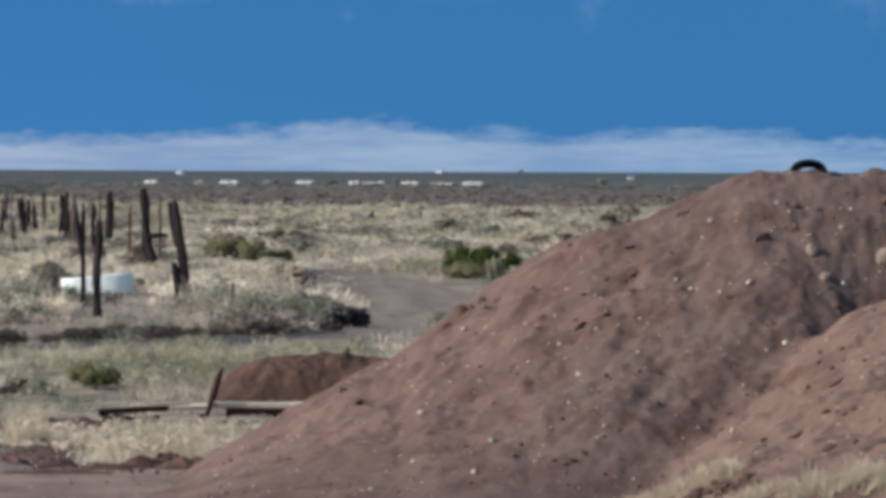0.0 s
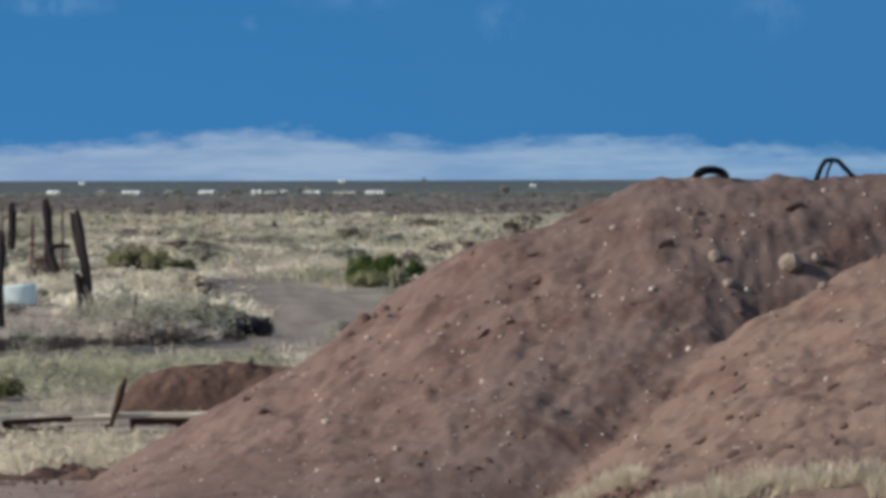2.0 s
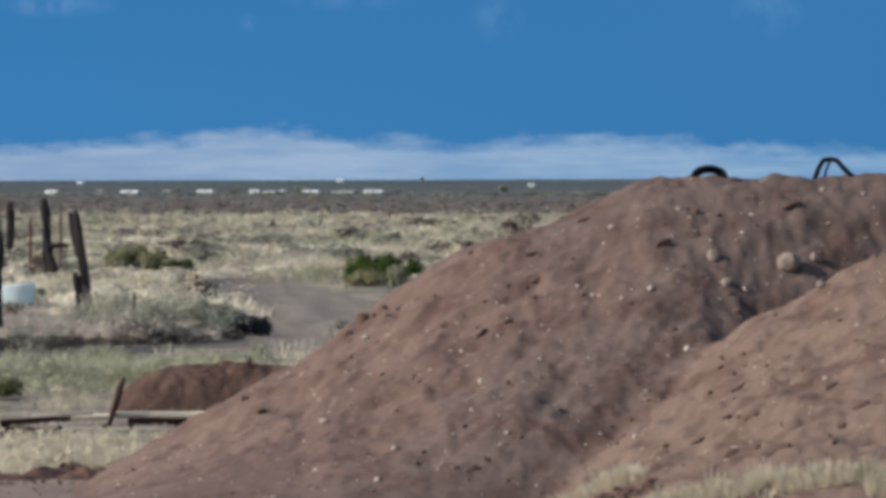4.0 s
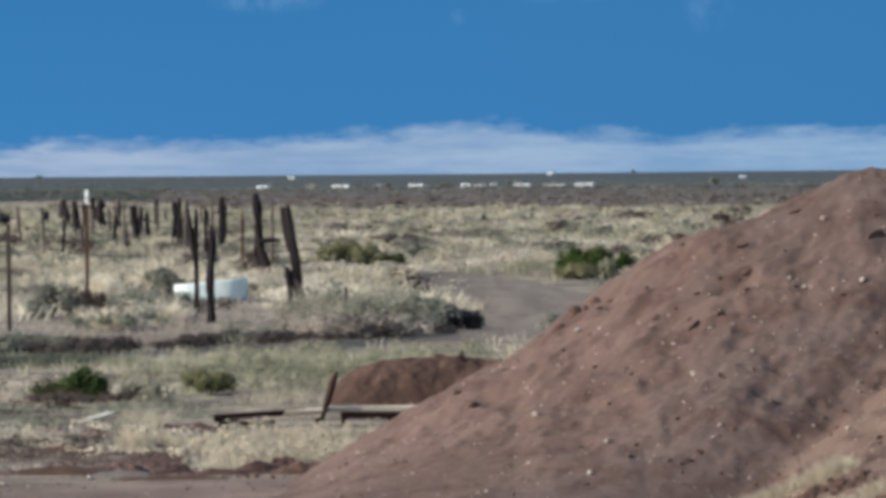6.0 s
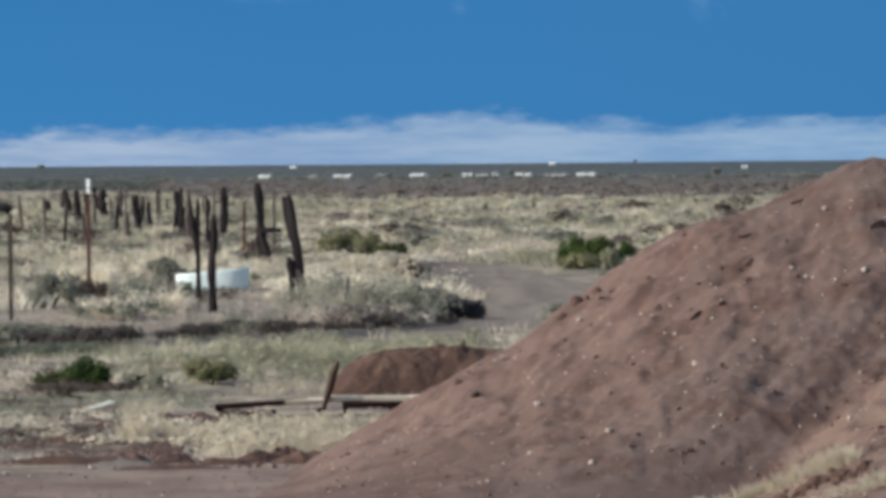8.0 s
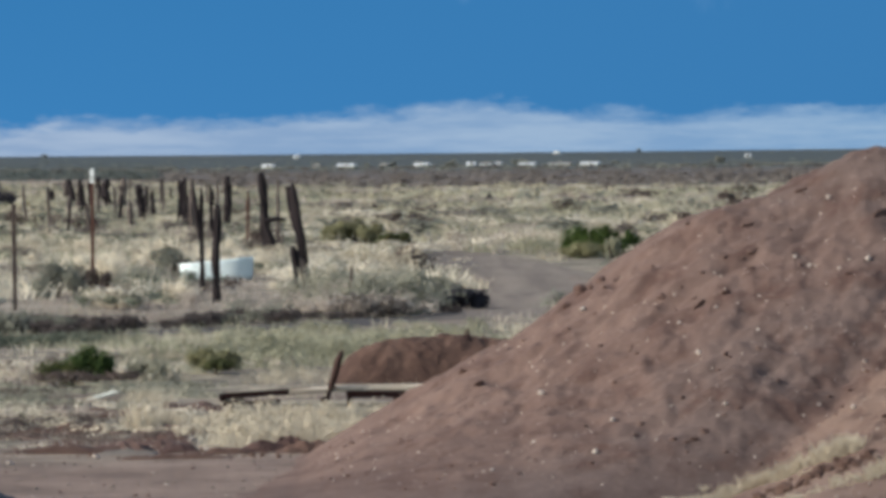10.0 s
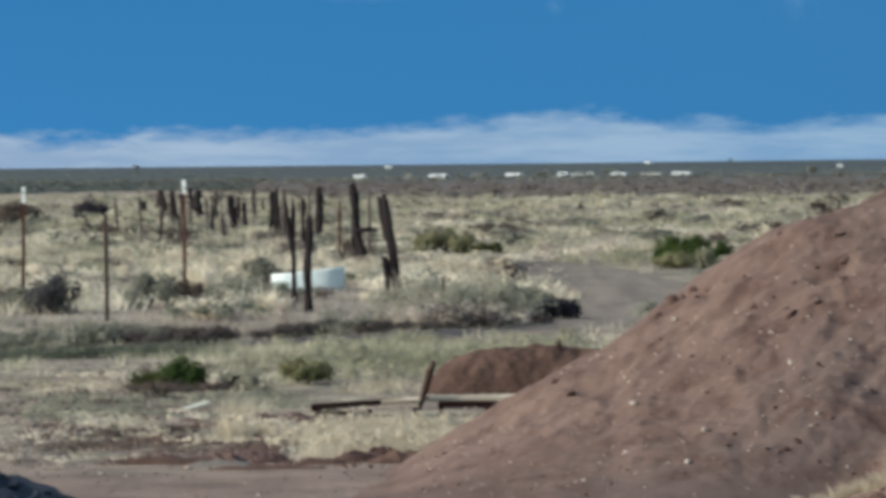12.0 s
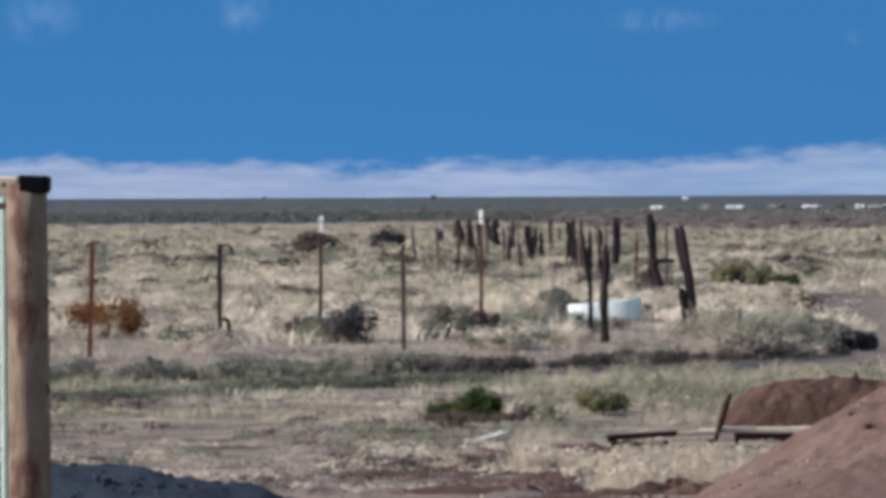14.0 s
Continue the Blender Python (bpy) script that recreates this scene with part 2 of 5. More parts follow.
DIM_SIDING = worn("dull_siding", (0.16, 0.15, 0.14), (0.27, 0.26, 0.25), 0.3, 0.8)
DARK_GLASS, _, glass_b = material("window_glass", 0.08)
glass_b.inputs["Base Color"].default_value = (0.02, 0.025, 0.03, 1)
STRAW = plant("dry_straw", (0.40, 0.338, 0.256), (0.62, 0.536, 0.42), (0.71, 0.632, 0.505))
DUN = plant("grey_dry_grass", (0.29, 0.238, 0.206), (0.44, 0.370, 0.320), (0.55, 0.472, 0.412))
YELLOW_GREEN = plant("yellow_green_grass", (0.21, 0.20, 0.138), (0.33, 0.312, 0.222), (0.45, 0.42, 0.305))
SAGE = plant("sage_leaf", (0.140, 0.136, 0.112), (0.218, 0.212, 0.174), (0.290, 0.280, 0.232))
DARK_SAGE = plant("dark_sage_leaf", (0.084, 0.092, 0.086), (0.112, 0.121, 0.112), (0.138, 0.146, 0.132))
OLIVE_GREY = plant("olive_grey_leaf", (0.085, 0.092, 0.068), (0.14, 0.148, 0.112), (0.20, 0.205, 0.160))
GREEN = plant("green_leaf", (0.026, 0.046, 0.013), (0.056, 0.086, 0.023), (0.095, 0.13, 0.042))
PALE_OLIVE = plant("pale_olive_leaf", (0.13, 0.122, 0.064), (0.215, 0.20, 0.112), (0.31, 0.285, 0.172))
MIXED_LEAF = plant("half_dry_leaf", (0.024, 0.044, 0.010), (0.066, 0.075, 0.024), (0.15, 0.095, 0.05))
CREAM = plant("bleached_grass", (0.52, 0.45, 0.36), (0.70, 0.62, 0.50), (0.78, 0.70, 0.58))
BRIGHT_GREEN = plant("bright_green_leaf", (0.024, 0.044, 0.009), (0.066, 0.098, 0.022), (0.13, 0.155, 0.048))
DRY_GOLD = plant("faded_range_grass", (0.33, 0.288, 0.203), (0.50, 0.446, 0.322), (0.62, 0.56, 0.415))
OLIVE = plant("olive_leaf", (0.055, 0.060, 0.024), (0.10, 0.104, 0.044), (0.15, 0.145, 0.07))
ORANGE = plant("rust_orange_twigs", (0.13, 0.055, 0.022), (0.24, 0.115, 0.05), (0.30, 0.17, 0.085))
DARK_TWIG = plant("dark_twigs", (0.030, 0.027, 0.038), (0.057, 0.051, 0.064), (0.090, 0.080, 0.089))
GREY_TWIG = plant("grey_twigs", (0.062, 0.059, 0.066), (0.100, 0.095, 0.100), (0.140, 0.132, 0.130))
DULL_BRUSH = plant("dull_brown_brush", (0.135, 0.112, 0.100), (0.19, 0.160, 0.142), (0.25, 0.213, 0.185))
DARK_BRUSH = plant("dark_brown_brush", (0.055, 0.043, 0.042), (0.088, 0.070, 0.066), (0.122, 0.100, 0.092))
PALE_SAGE = plant("pale_sage_leaf", (0.21, 0.198, 0.156), (0.31, 0.292, 0.230), (0.40, 0.375, 0.295))
BROWN_TWIG = plant("brown_twigs", (0.075, 0.053, 0.048), (0.125, 0.094, 0.083), (0.17, 0.135, 0.118))
STEM = worn("shrub_stem", (0.05, 0.038, 0.03), (0.10, 0.08, 0.065), 20.0)


# ---- mesh helpers ----
def mesh_object(name, verts, faces, mat, parent=None, smooth=False):
    me = bpy.data.meshes.new(name)
    me.from_pydata([tuple(v) for v in verts], [], [tuple(f) for f in faces])
    me.materials.append(mat)
    if smooth:
        me.polygons.foreach_set("use_smooth", [True] * len(me.polygons))
    me.update()
    ob = new(name, me)
    ob.parent = parent
    return ob


def part(name, bm, mat, parent, label=""):
    """Link a bmesh as one mesh under a thing or a part."""
    me = bpy.data.meshes.new(name)
    bmesh.ops.recalc_face_normals(bm, faces=bm.faces)
    bm.to_mesh(me)
    bm.free()
    me.materials.append(mat)
    ob = new(name, me)
    ob.parent = parent
    return tagged(ob, label) if label else ob


def thing(name, at, label, category, group="", turn=0.0):
    ob = new(name)
    ob.empty_display_size = 0.1
    ob.matrix_world = pose(*at, 0, 0, turn)
    return tagged(ob, label, category, group)


def add_box(bm, size, at=(0, 0, 0), m=None, bevel=0.0):
    made = bmesh.ops.create_cube(bm, size=1.0)["verts"]
    bmesh.ops.scale(bm, vec=size, verts=made)
    if bevel:
        edges = list({e for v in made for e in v.link_edges})
        made = list({v for f in bmesh.ops.bevel(bm, geom=edges, offset=bevel, segments=1, affect="EDGES")["faces"] for v in f.verts} | {v for v in made if v.is_valid})
    bmesh.ops.transform(bm, matrix=Matrix.Translation(at) @ (m or Matrix()), verts=made)
    return bm


def tube(points, radii, sides=8, wobble=0.0, seed=0):
    """A bmesh tube along points, closed at both ends."""
    rng = random.Random(seed)
    bm = bmesh.new()
    rings = []
    for i, p in enumerate(points):
        p = Vector(p)
        d = (Vector(points[min(i + 1, len(points) - 1)]) - Vector(points[max(i - 1, 0)])).normalized()
        side = d.cross(Vector((0.31, 0.95, 0.12))).normalized()
        up = side.cross(d).normalized()
        r = radii[i] if isinstance(radii, (list, tuple)) else radii
        ring = []
        for k in range(sides):
            a = 2 * math.pi * k / sides
            rr = r * (1 + rng.uniform(-wobble, wobble))
            ring.append(bm.verts.new(p + side * math.cos(a) * rr + up * math.sin(a) * rr))
        rings.append(ring)
    for a, b in zip(rings, rings[1:]):
        for k in range(sides):
            bm.faces.new((a[k], a[(k + 1) % sides], b[(k + 1) % sides], b[k]))
    bm.faces.new(rings[0][::-1])
    bm.faces.new(rings[-1])
    return bm


def smoothstep(a, b, v):
    v = np.clip((v - a) / (b - a), 0, 1)
    return v * v * (3 - 2 * v)


def bumps(x, y, s, k=0.0):
    return noise.noise(Vector((x * s + 17.3, y * s - 5.1, k)))


# ---- the land ----
TRACK_LINE = [(-13.0, 46.5), (-9.0, 48.0), (-6.0, 49.8), (-3.2, 53.2), (-0.9, 56.6), (0.8, 60.5), (1.45, 67.0), (1.5, 76.0), (1.2, 86.0), (0.5, 97.0), (-1.2, 107.0), (-5.0, 118.0)]


def off_track(x, y):
    best = 1e9
    for (ax, ay), (bx, by) in zip(TRACK_LINE, TRACK_LINE[1:]):
        dx, dy = bx - ax, by - ay
        s = min(1, max(0, ((x - ax) * dx + (y - ay) * dy) / (dx * dx + dy * dy)))
        best = min(best, math.hypot(x - ax - s * dx, y - ay - s * dy))
    return best


def land(x, y):
    d = math.hypot(x, y)
    rise = 10.2 + 0.7 * float(smoothstep(0.0, 0.1, x / max(d, 1.0)))
    z = rise * max(0.0, (d - 600) / 4200) ** 3.4
    near = 1.0 - float(smoothstep(150, 700, d))
    return z + near * (0.045 * bumps(x, y, 0.22) + 0.02 * bumps(x, y, 0.9, 3.0)) * float(smoothstep(8, 20, d))


def bareness(x, y):
    """How far the soil is free of litter: the yard in front, the track, and worn spots."""
    d = math.hypot(x, y)
    yard = 1 - float(smoothstep(30.5, 33.5, y + 2.2 * bumps(x, y, 0.35) - 0.25 * x))
    spots = float(smoothstep(0.22, 0.45, bumps(x, y, 0.5, 8.0))) * 0.8 if d < 120 else 0.0
    lane = 1 - float(smoothstep(0.25, 0.75, off_track(x, y) + 0.4 * bumps(x, y, 0.8, 2.0))) if 40 < y < 125 else 0.0
    return max(yard, spots, lane)


def build_ground():
    rings = [0.0] + list(np.geomspace(3, 20, 12)) + list(np.arange(20.5, 60, 0.5)) + list(np.geomspace(60, 4950, 150))
    az = list(np.arange(-180, -12, 8.0)) + list(np.arange(-12, 12.01, 0.12)) + list(np.arange(18, 180, 8.0))
    verts, bare, scrub, brush = [(0, 0, land(0, 0))], [1.0], [0.0], [0.0]
    for r in rings[1:]:
        for a in az:
            x, y = r * math.sin(radians(a)), r * math.cos(radians(a))
            verts.append((x, y, land(x, y)))
            bare.append(bareness(x, y) if r < 130 else 0.0)
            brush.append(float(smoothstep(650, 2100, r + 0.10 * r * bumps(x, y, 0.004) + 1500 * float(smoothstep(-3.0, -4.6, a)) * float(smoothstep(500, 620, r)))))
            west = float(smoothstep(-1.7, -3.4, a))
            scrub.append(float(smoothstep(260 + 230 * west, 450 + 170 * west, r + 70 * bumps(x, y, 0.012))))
    n = len(az)
    faces = [(0, 1 + (k + 1) % n, 1 + k) for k in range(n)]
    for i in range(len(rings) - 2):
        for k in range(n):
            a, b = 1 + i * n + k, 1 + i * n + (k + 1) % n
            faces.append((a, b, b + n, a + n))
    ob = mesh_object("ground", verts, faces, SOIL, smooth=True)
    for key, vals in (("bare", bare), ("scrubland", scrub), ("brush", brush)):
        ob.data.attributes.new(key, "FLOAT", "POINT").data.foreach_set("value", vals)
    tagged(ob, "dry rangeland soil with straw litter and bare reddish dirt", "ground", kind="structure")


def build_track():
    pts = []
    for (ax, ay), (bx, by) in zip(TRACK_LINE, TRACK_LINE[1:]):
        for k in range(14):
            s = k / 14
            pts.append(Vector((ax + (bx - ax) * s, ay + (by - ay) * s, 0)))
    for _ in range(12):
        pts = [pts[0]] + [(a + b + c) / 3 for a, b, c in zip(pts, pts[1:], pts[2:])] + [pts[-1]]
    verts, faces, across = [], [], [-1.0, -0.75, -0.45, -0.15, 0.15, 0.45, 0.75, 1.0]
    for i, p in enumerate(pts):
        d = (pts[min(i + 1, len(pts) - 1)] - pts[max(i - 1, 0)]).normalized()
        side = Vector((d.y, -d.x, 0))
        half = (0.55 + 0.4 * float(smoothstep(-0.6, 1.0, p.x))) * (1 + 0.15 * bumps(p.x, p.y, 0.5))
        for s in across:
            q = p + side * s * half
            rut = 0.016 - 0.012 * math.exp(-((abs(s) - 0.5) / 0.18) ** 2) - (0.035 if abs(s) == 1.0 else 0)
            verts.append((q.x, q.y, land(q.x, q.y) + rut))
    n = len(across)
    for i in range(len(pts) - 1):
        for k in range(n - 1):
            faces.append((i * n + k, i * n + k + 1, (i + 1) * n + k + 1, (i + 1) * n + k))
    ob = mesh_object("dirt_road", verts, faces, TRACK, smooth=True)
    # Shade of bank and shrubs, put into the colour of the left stretch
    ob.data.attributes.new("bank_shade", "FLOAT", "POINT").data.foreach_set("value", [1 - float(smoothstep(-0.8, 0.9, v[0])) for v in verts])
    tagged(ob, "narrow rutted greyish dirt track curving through dry grass", "road", kind="structure")


def build_sky():
    verts, faces, n = [], [], 48
    for k in range(n + 1):
        a = radians(-30 + 60 * k / n)
        for z in (-40, 900):
            verts.append((4940 * math.sin(a), 4940 * math.cos(a), z))
    for k in range(n):
        faces.append((2 * k, 2 * k + 2, 2 * k + 3, 2 * k + 1))
    ob = mesh_object("backdrop_sky", verts, faces, SKY)
    tagged(ob, "deep blue sky over a low white cloud bank", "sky", kind="structure")


build_ground()
build_track()
build_sky()

# ---- earth piles ----
CREST_A = [(-1.5, -0.1), (-0.95, -0.02), (-0.72, 0.05), (-0.39, 0.26), (-0.18, 0.365), (0.08, 0.53), (0.38, 0.67), (0.62, 0.84), (0.86, 1.00), (1.1, 1.15), (1.4, 1.30), (1.7, 1.43),
           (2.0, 1.535), (2.2, 1.615), (2.41, 1.65), (2.71, 1.645), (3.01, 1.67), (3.31, 1.675), (3.6, 1.66), (5.0, 1.55), (7.0, 0.0)]
CREST_B = [(0.98, -0.22), (1.24, -0.06), (1.59, 0.15), (1.72, 0.29), (1.95, 0.48), (2.18, 0.65), (2.41, 0.80), (2.63, 0.95), (2.86, 1.06), (3.09, 1.185), (3.34, 1.28), (3.73, 1.39), (4.35, 1.5), (5.4, 1.3), (6.8, 0.0)]
CREST_Y = 28.2
CREST_B = [(x, z - 0.012) for x, z in CREST_B]


def curve_at(table, v):
    return float(np.interp(v, [p[0] for p in table], [p[1] for p in table]))


def front_heap(x, y):
    q = curve_at(CREST_B, x)
    v = (CREST_Y - y) / 3.6
    if v > 0:
        return (q * (1 - v) ** 0.86 if q > 0 else q) if v < 1 else min(q, 0.0) - 0.4 * (v - 1)
    return q - 0.75 * max(0.0, y - CREST_Y - 0.05)


def back_heap(x, y):
    s = curve_at(CREST_A, x)
    u = (29.7 - y) / 3.05
    a = s * (1 - u) if u > 0 else s - 0.62 * max(0.0, y - 30.3)
    trough = (x - 3.45) * 0.77 - (y - 29.0) * 0.64
    a -= (0.13 + 0.07 * float(smoothstep(28.4, 27.2, y))) * float(smoothstep(-0.85, 0.35, trough)) * float(smoothstep(29.75, 29.0, y))
    return a - 0.36 * float(smoothstep(2.2, 4.0, x)) * float(smoothstep(29.7, 28.5, y))


def lumps(x, y, s):
    """Slumped lobes running down the slope, then clods and crumbs."""
    amp = min(1.0, max(0.15, s * 2.5))
    lobes = bumps(x + 0.5 * y, 0.45 * (y - x), 1.5, 2.0)
    dents = min(0.0, bumps(0.8 * x + 0.6 * y, 1.7 * (0.6 * x - 0.8 * y), 2.9, 12.0) + 0.22)
    return amp * (0.055 * lobes + 0.075 * dents + 0.030 * bumps(x, y, 4.2, 4.0) + 0.020 * bumps(x, y, 10.0, 9.0) + 0.012 * bumps(x, y, 21.0, 6.0))


def blend(a, b, k=0.09):
    """The higher of two slopes, filleted where they meet."""
    h = min(1.0, max(0.0, 0.5 + 0.5 * (a - b) / k))
    return b + (a - b) * h + k * h * (1 - h), h


def pile(x, y):
    a = blend(back_heap(x, y), front_heap(x, y))[0]
    return a + lumps(x, y, a)


def build_mound():
    xs = list(np.arange(-1.6, 3.9, 0.018)) + list(np.arange(3.92, 7.1, 0.1))
    ys = list(np.arange(24.3, 30.4, 0.018)) + list(np.arange(30.43, 33.3, 0.09))
    verts, over, pale, grey = [], [], [], []
    for y in ys:
        for x in xs:
            g = land(x, y)
            a, h = blend(back_heap(x, y), front_heap(x, y), 0.09)
            a += lumps(x, y, a)
            over.append(a - g)
            pale.append(1 - h)
            # Shade of the upper right and the valley, painted as greyer earth
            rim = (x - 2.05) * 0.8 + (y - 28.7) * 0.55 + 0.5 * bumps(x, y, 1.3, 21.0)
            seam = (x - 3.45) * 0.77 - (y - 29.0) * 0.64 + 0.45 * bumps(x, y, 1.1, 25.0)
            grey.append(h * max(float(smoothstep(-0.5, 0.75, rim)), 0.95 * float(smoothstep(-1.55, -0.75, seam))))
            verts.append((x, y, max(a, g - 0.08)))
    n = len(xs)
    faces = [(j * n + i, j * n + i + 1, (j + 1) * n + i + 1, (j + 1) * n + i) for j in range(len(ys) - 1) for i in range(n - 1)]
    faces = [f for f in faces if max(over[k] for k in f) > -0.06]
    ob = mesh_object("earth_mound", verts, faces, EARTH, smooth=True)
    for key, vals in (("pale", pale), ("valley_shade", grey)):
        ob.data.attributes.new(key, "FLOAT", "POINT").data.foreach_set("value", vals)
    tagged(ob, "tall mound of reddish-brown excavated earth studded with stones", "dirt mound")


build_mound()


def heap(name, x, y, half, deep, high, mat, label, category, lump=0.2, seed=0.0, flat=2.6):
    n, verts, faces = (64 if half > 0.5 else 30), [], []
    for j in range(n + 1):
        for i in range(n + 1):
            u, v = 2 * i / n - 1, 2 * j / n - 1
            px, py = x + u * half, y + v * deep
            body = max(0.0, 1 - abs(u) ** (flat if u > 0 else min(flat, 5.0))) * max(0.0, 1 - abs(v) ** 2.4)
            top = high * body * (1 + lump * bumps(px, py, 2.6 / half, seed)) + 0.09 * high * min(1, 4 * body) * bumps(px, py, 9 / half, seed) + 0.09 * high * min(1, 4 * body) * bumps(px, py, 26 / half, seed)
            verts.append((px, py, land(px, py) + (top if body > 0.02 else -0.05)))
    for j in range(n):
        for i in range(n):
            a = j * (n + 1) + i
            faces.append((a, a + 1, a + n + 2, a + n + 1))
    return tagged(mesh_object(name, verts, faces, mat, smooth=True), label, category)


heap("dirt_mound", 0.10, 41.2, 0.92, 0.42, 0.35, RED_EARTH, "small mound of dark red-brown dirt behind the planks", "dirt mound", 0.10, 2.0, 9.0)
heap("earth_clod", 0.18, 41.1, 0.05, 0.05, 0.40, DARK_EARTH, "dark clod standing on the small mound", "clod", 0.2, 4.0)
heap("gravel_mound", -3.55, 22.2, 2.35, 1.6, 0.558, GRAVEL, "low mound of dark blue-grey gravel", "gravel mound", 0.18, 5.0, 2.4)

# ---- stones, clods and rubbish on the mounds ----
def gravel_top(x, y):
    u, v = (x + 3.55) / 2.35, (y - 22.2) / 1.6
    body = max(0.0, 1 - abs(u) ** 2.4) * max(0.0, 1 - abs(v) ** 2.4)
    return land(x, y) + 0.558 * body * (1 + 0.18 * bumps(x, y, 2.6 / 2.35, 5.0)) if body > 0.02 else 0.0



def lump_bmesh(r, seed, flat=0.75, sub=2):
    bm = bmesh.new()
    bmesh.ops.create_icosphere(bm, subdivisions=sub, radius=r)
    for v in bm.verts:
        k = 1 + 0.42 * noise.noise(v.co / r * 1.0 + Vector((seed, 0, seed * 0.7))) + 0.22 * noise.noise(v.co / r * 2.3 + Vector((0, seed, 0)))
        k = min(k, 1.0 + 0.12 * math.sin(seed * 5.0 + 3.0 * v.co.x / r))
        v.co = Vector((v.co.x * k, v.co.y * k, v.co.z * k * flat))
    return bm


def loose(name, x, y, r, mat, label, category, group, seed, base=None, sink=0.25, flat=0.75, long=1.0):
    bm = lump_bmesh(r, seed, flat)
    bmesh.ops.rotate(bm, matrix=Euler((0.3 * seed % 1, 0.5 * seed % 1, seed)).to_matrix(), verts=bm.verts)
    if long > 1:
        bmesh.ops.scale(bm, vec=(long, 1, 1), verts=bm.verts)
        bmesh.ops.rotate(bm, matrix=Euler((0.3, -0.35, 0.55)).to_matrix(), verts=bm.verts)
    ob = part(name, bm, mat, None)
    z = (base or pile)(x, y)
    ob.matrix_world = pose(x, y, z + r * flat * (1 - 2 * sink))
    return tagged(ob, label, category, group)


for i, (x, y, s) in enumerate([(2.53, 29.03, 0.042), (2.92, 29.04, 0.070), (2.58, 28.84, 0.034), (2.99, 28.12, 0.026), (3.07, 29.10, 0.035)]):
    loose("stone", x, y, s, STONE, "rounded buff field stone lying in the brown earth", "stone", "stones on the mound", i * 1.7 + 0.4, sink=0.35, flat=0.85)
PEBBLES = [(2.76, 29.38), (2.7, 29.21), (2.03, 29.46), (2.38, 29.44), (1.89, 28.87), (2.18, 28.74), (1.62, 28.66), (2.03, 28.7), (2.68, 28.84), (3.37, 29.57), (3.16, 29.6), (2.8, 28.93), (1.82, 28.94), (3.16, 29.35),
           (1.21, 28.64), (1.4, 28.65), (1.83, 28.23), (2.09, 27.86), (2.23, 28.19), (2.33, 28.25), (2.88, 26.89), (1.85, 27.61), (1.99, 27.21), (1.23, 28.46), (1.39, 27.59), (3.09, 27.4), (1.2, 28.99),
           (0.74, 29.36), (0.75, 28.9), (0.63, 29.04), (0.5, 28.38), (0.84, 27.72), (1.04, 27.35), (0.74, 27.3), (0.24, 27.23), (0.45, 27.67), (1.77, 27.02), (1.29, 28.22), (2.1, 27.92)]
rng = random.Random(5)
for i, (x, y) in enumerate(PEBBLES):
    loose("pebble", x, y, 0.008 + 0.012 * rng.random() ** 1.6, PALE_STONE, "small pale stone showing in the brown earth", "stone", "pale stones on the mound", i * 0.9, sink=0.42)
CLODS = [(2.27, 28.41), (2.62, 28.64), (2.07, 28.63), (1.29, 28.74), (2.47, 27.9), (2.37, 27.42), (2.11, 27.84), (2.11, 26.82), (2.4, 26.85), (2.45, 26.73), (2.49, 26.17), (2.62, 26.04), (2.81, 25.84),
         (2.87, 26.11), (1.45, 27.56), (1.42, 28.11), (1.22, 27.32), (1.45, 28.76), (0.8, 29.28), (1.14, 29.01), (1.24, 29.03), (0.11, 29.39), (0.19, 29.04), (1.37, 28.0), (1.28, 27.39)]
for i, (x, y) in enumerate(CLODS):
    loose("clod", x, y, 0.014 + 0.016 * rng.random(), CLOD, "dark clod of dried earth on the mound", "clod", "clods on the mound", i * 1.3, sink=0.48, flat=0.6)
for i, (x, y, s) in enumerate([(0.74, 29.78, 0.045), (0.66, 29.62, 0.026), (0.84, 29.74, 0.034), (0.79, 29.70, 0.022)]):
    loose("clod", x, y, s, CLOD, "reddish clod standing out on the mound's shoulder", "clod", "clods on the mound", i * 2.1 + 0.5, sink=0.3, flat=0.8)
SLABS = [(1.62, 29.15), (1.91, 29.67), (1.61, 29.45), (2.46, 29.42), (2.64, 29.29), (2.28, 29.11), (2.45, 29.22), (2.98, 29.42), (2.51, 27.29), (2.52, 26.7), (2.37, 26.2), (2.88, 26.57), (2.27, 26.71), (2.99, 26.28), (1.32, 28.76)]
for i, (x, y) in enumerate(SLABS):
    loose("clod", x, y, 0.022 + 0.012 * rng.random(), CLOD, "long flat clod lying along the mound's slope", "clod", "clods on the mound", i * 1.1 + 0.2, sink=0.52, flat=0.5, long=2.0)


def scatter_lumps(name, spots, mat, label, category, seed, base):
    """Many small lumps too small to pick apart."""
    rng = np.random.default_rng(seed)
    tmpl = lump_bmesh(1.0, seed, 0.8, 1)
    tv = np.array([v.co[:] for v in tmpl.verts])
    tf = np.array([[v.index for v in f.verts] for f in tmpl.faces])
    tmpl.free()
    verts, faces = [], []
    for k, (x, y, r) in enumerate(spots):
        a = rng.uniform(0, 6.28)
        rot = np.array([[math.cos(a), -math.sin(a), 0], [math.sin(a), math.cos(a), 0], [0, 0, 1]])
        verts.append((tv * rng.uniform(0.7, 1.3, 3)) @ rot * r + (x, y, base(x, y) + r * 0.1))
        faces.append(tf + k * len(tv))
    tagged(mesh_object(name, np.concatenate(verts).tolist(), np.concatenate(faces).tolist(), mat), label, category, kind="stuff")


rg = np.random.default_rng(11)


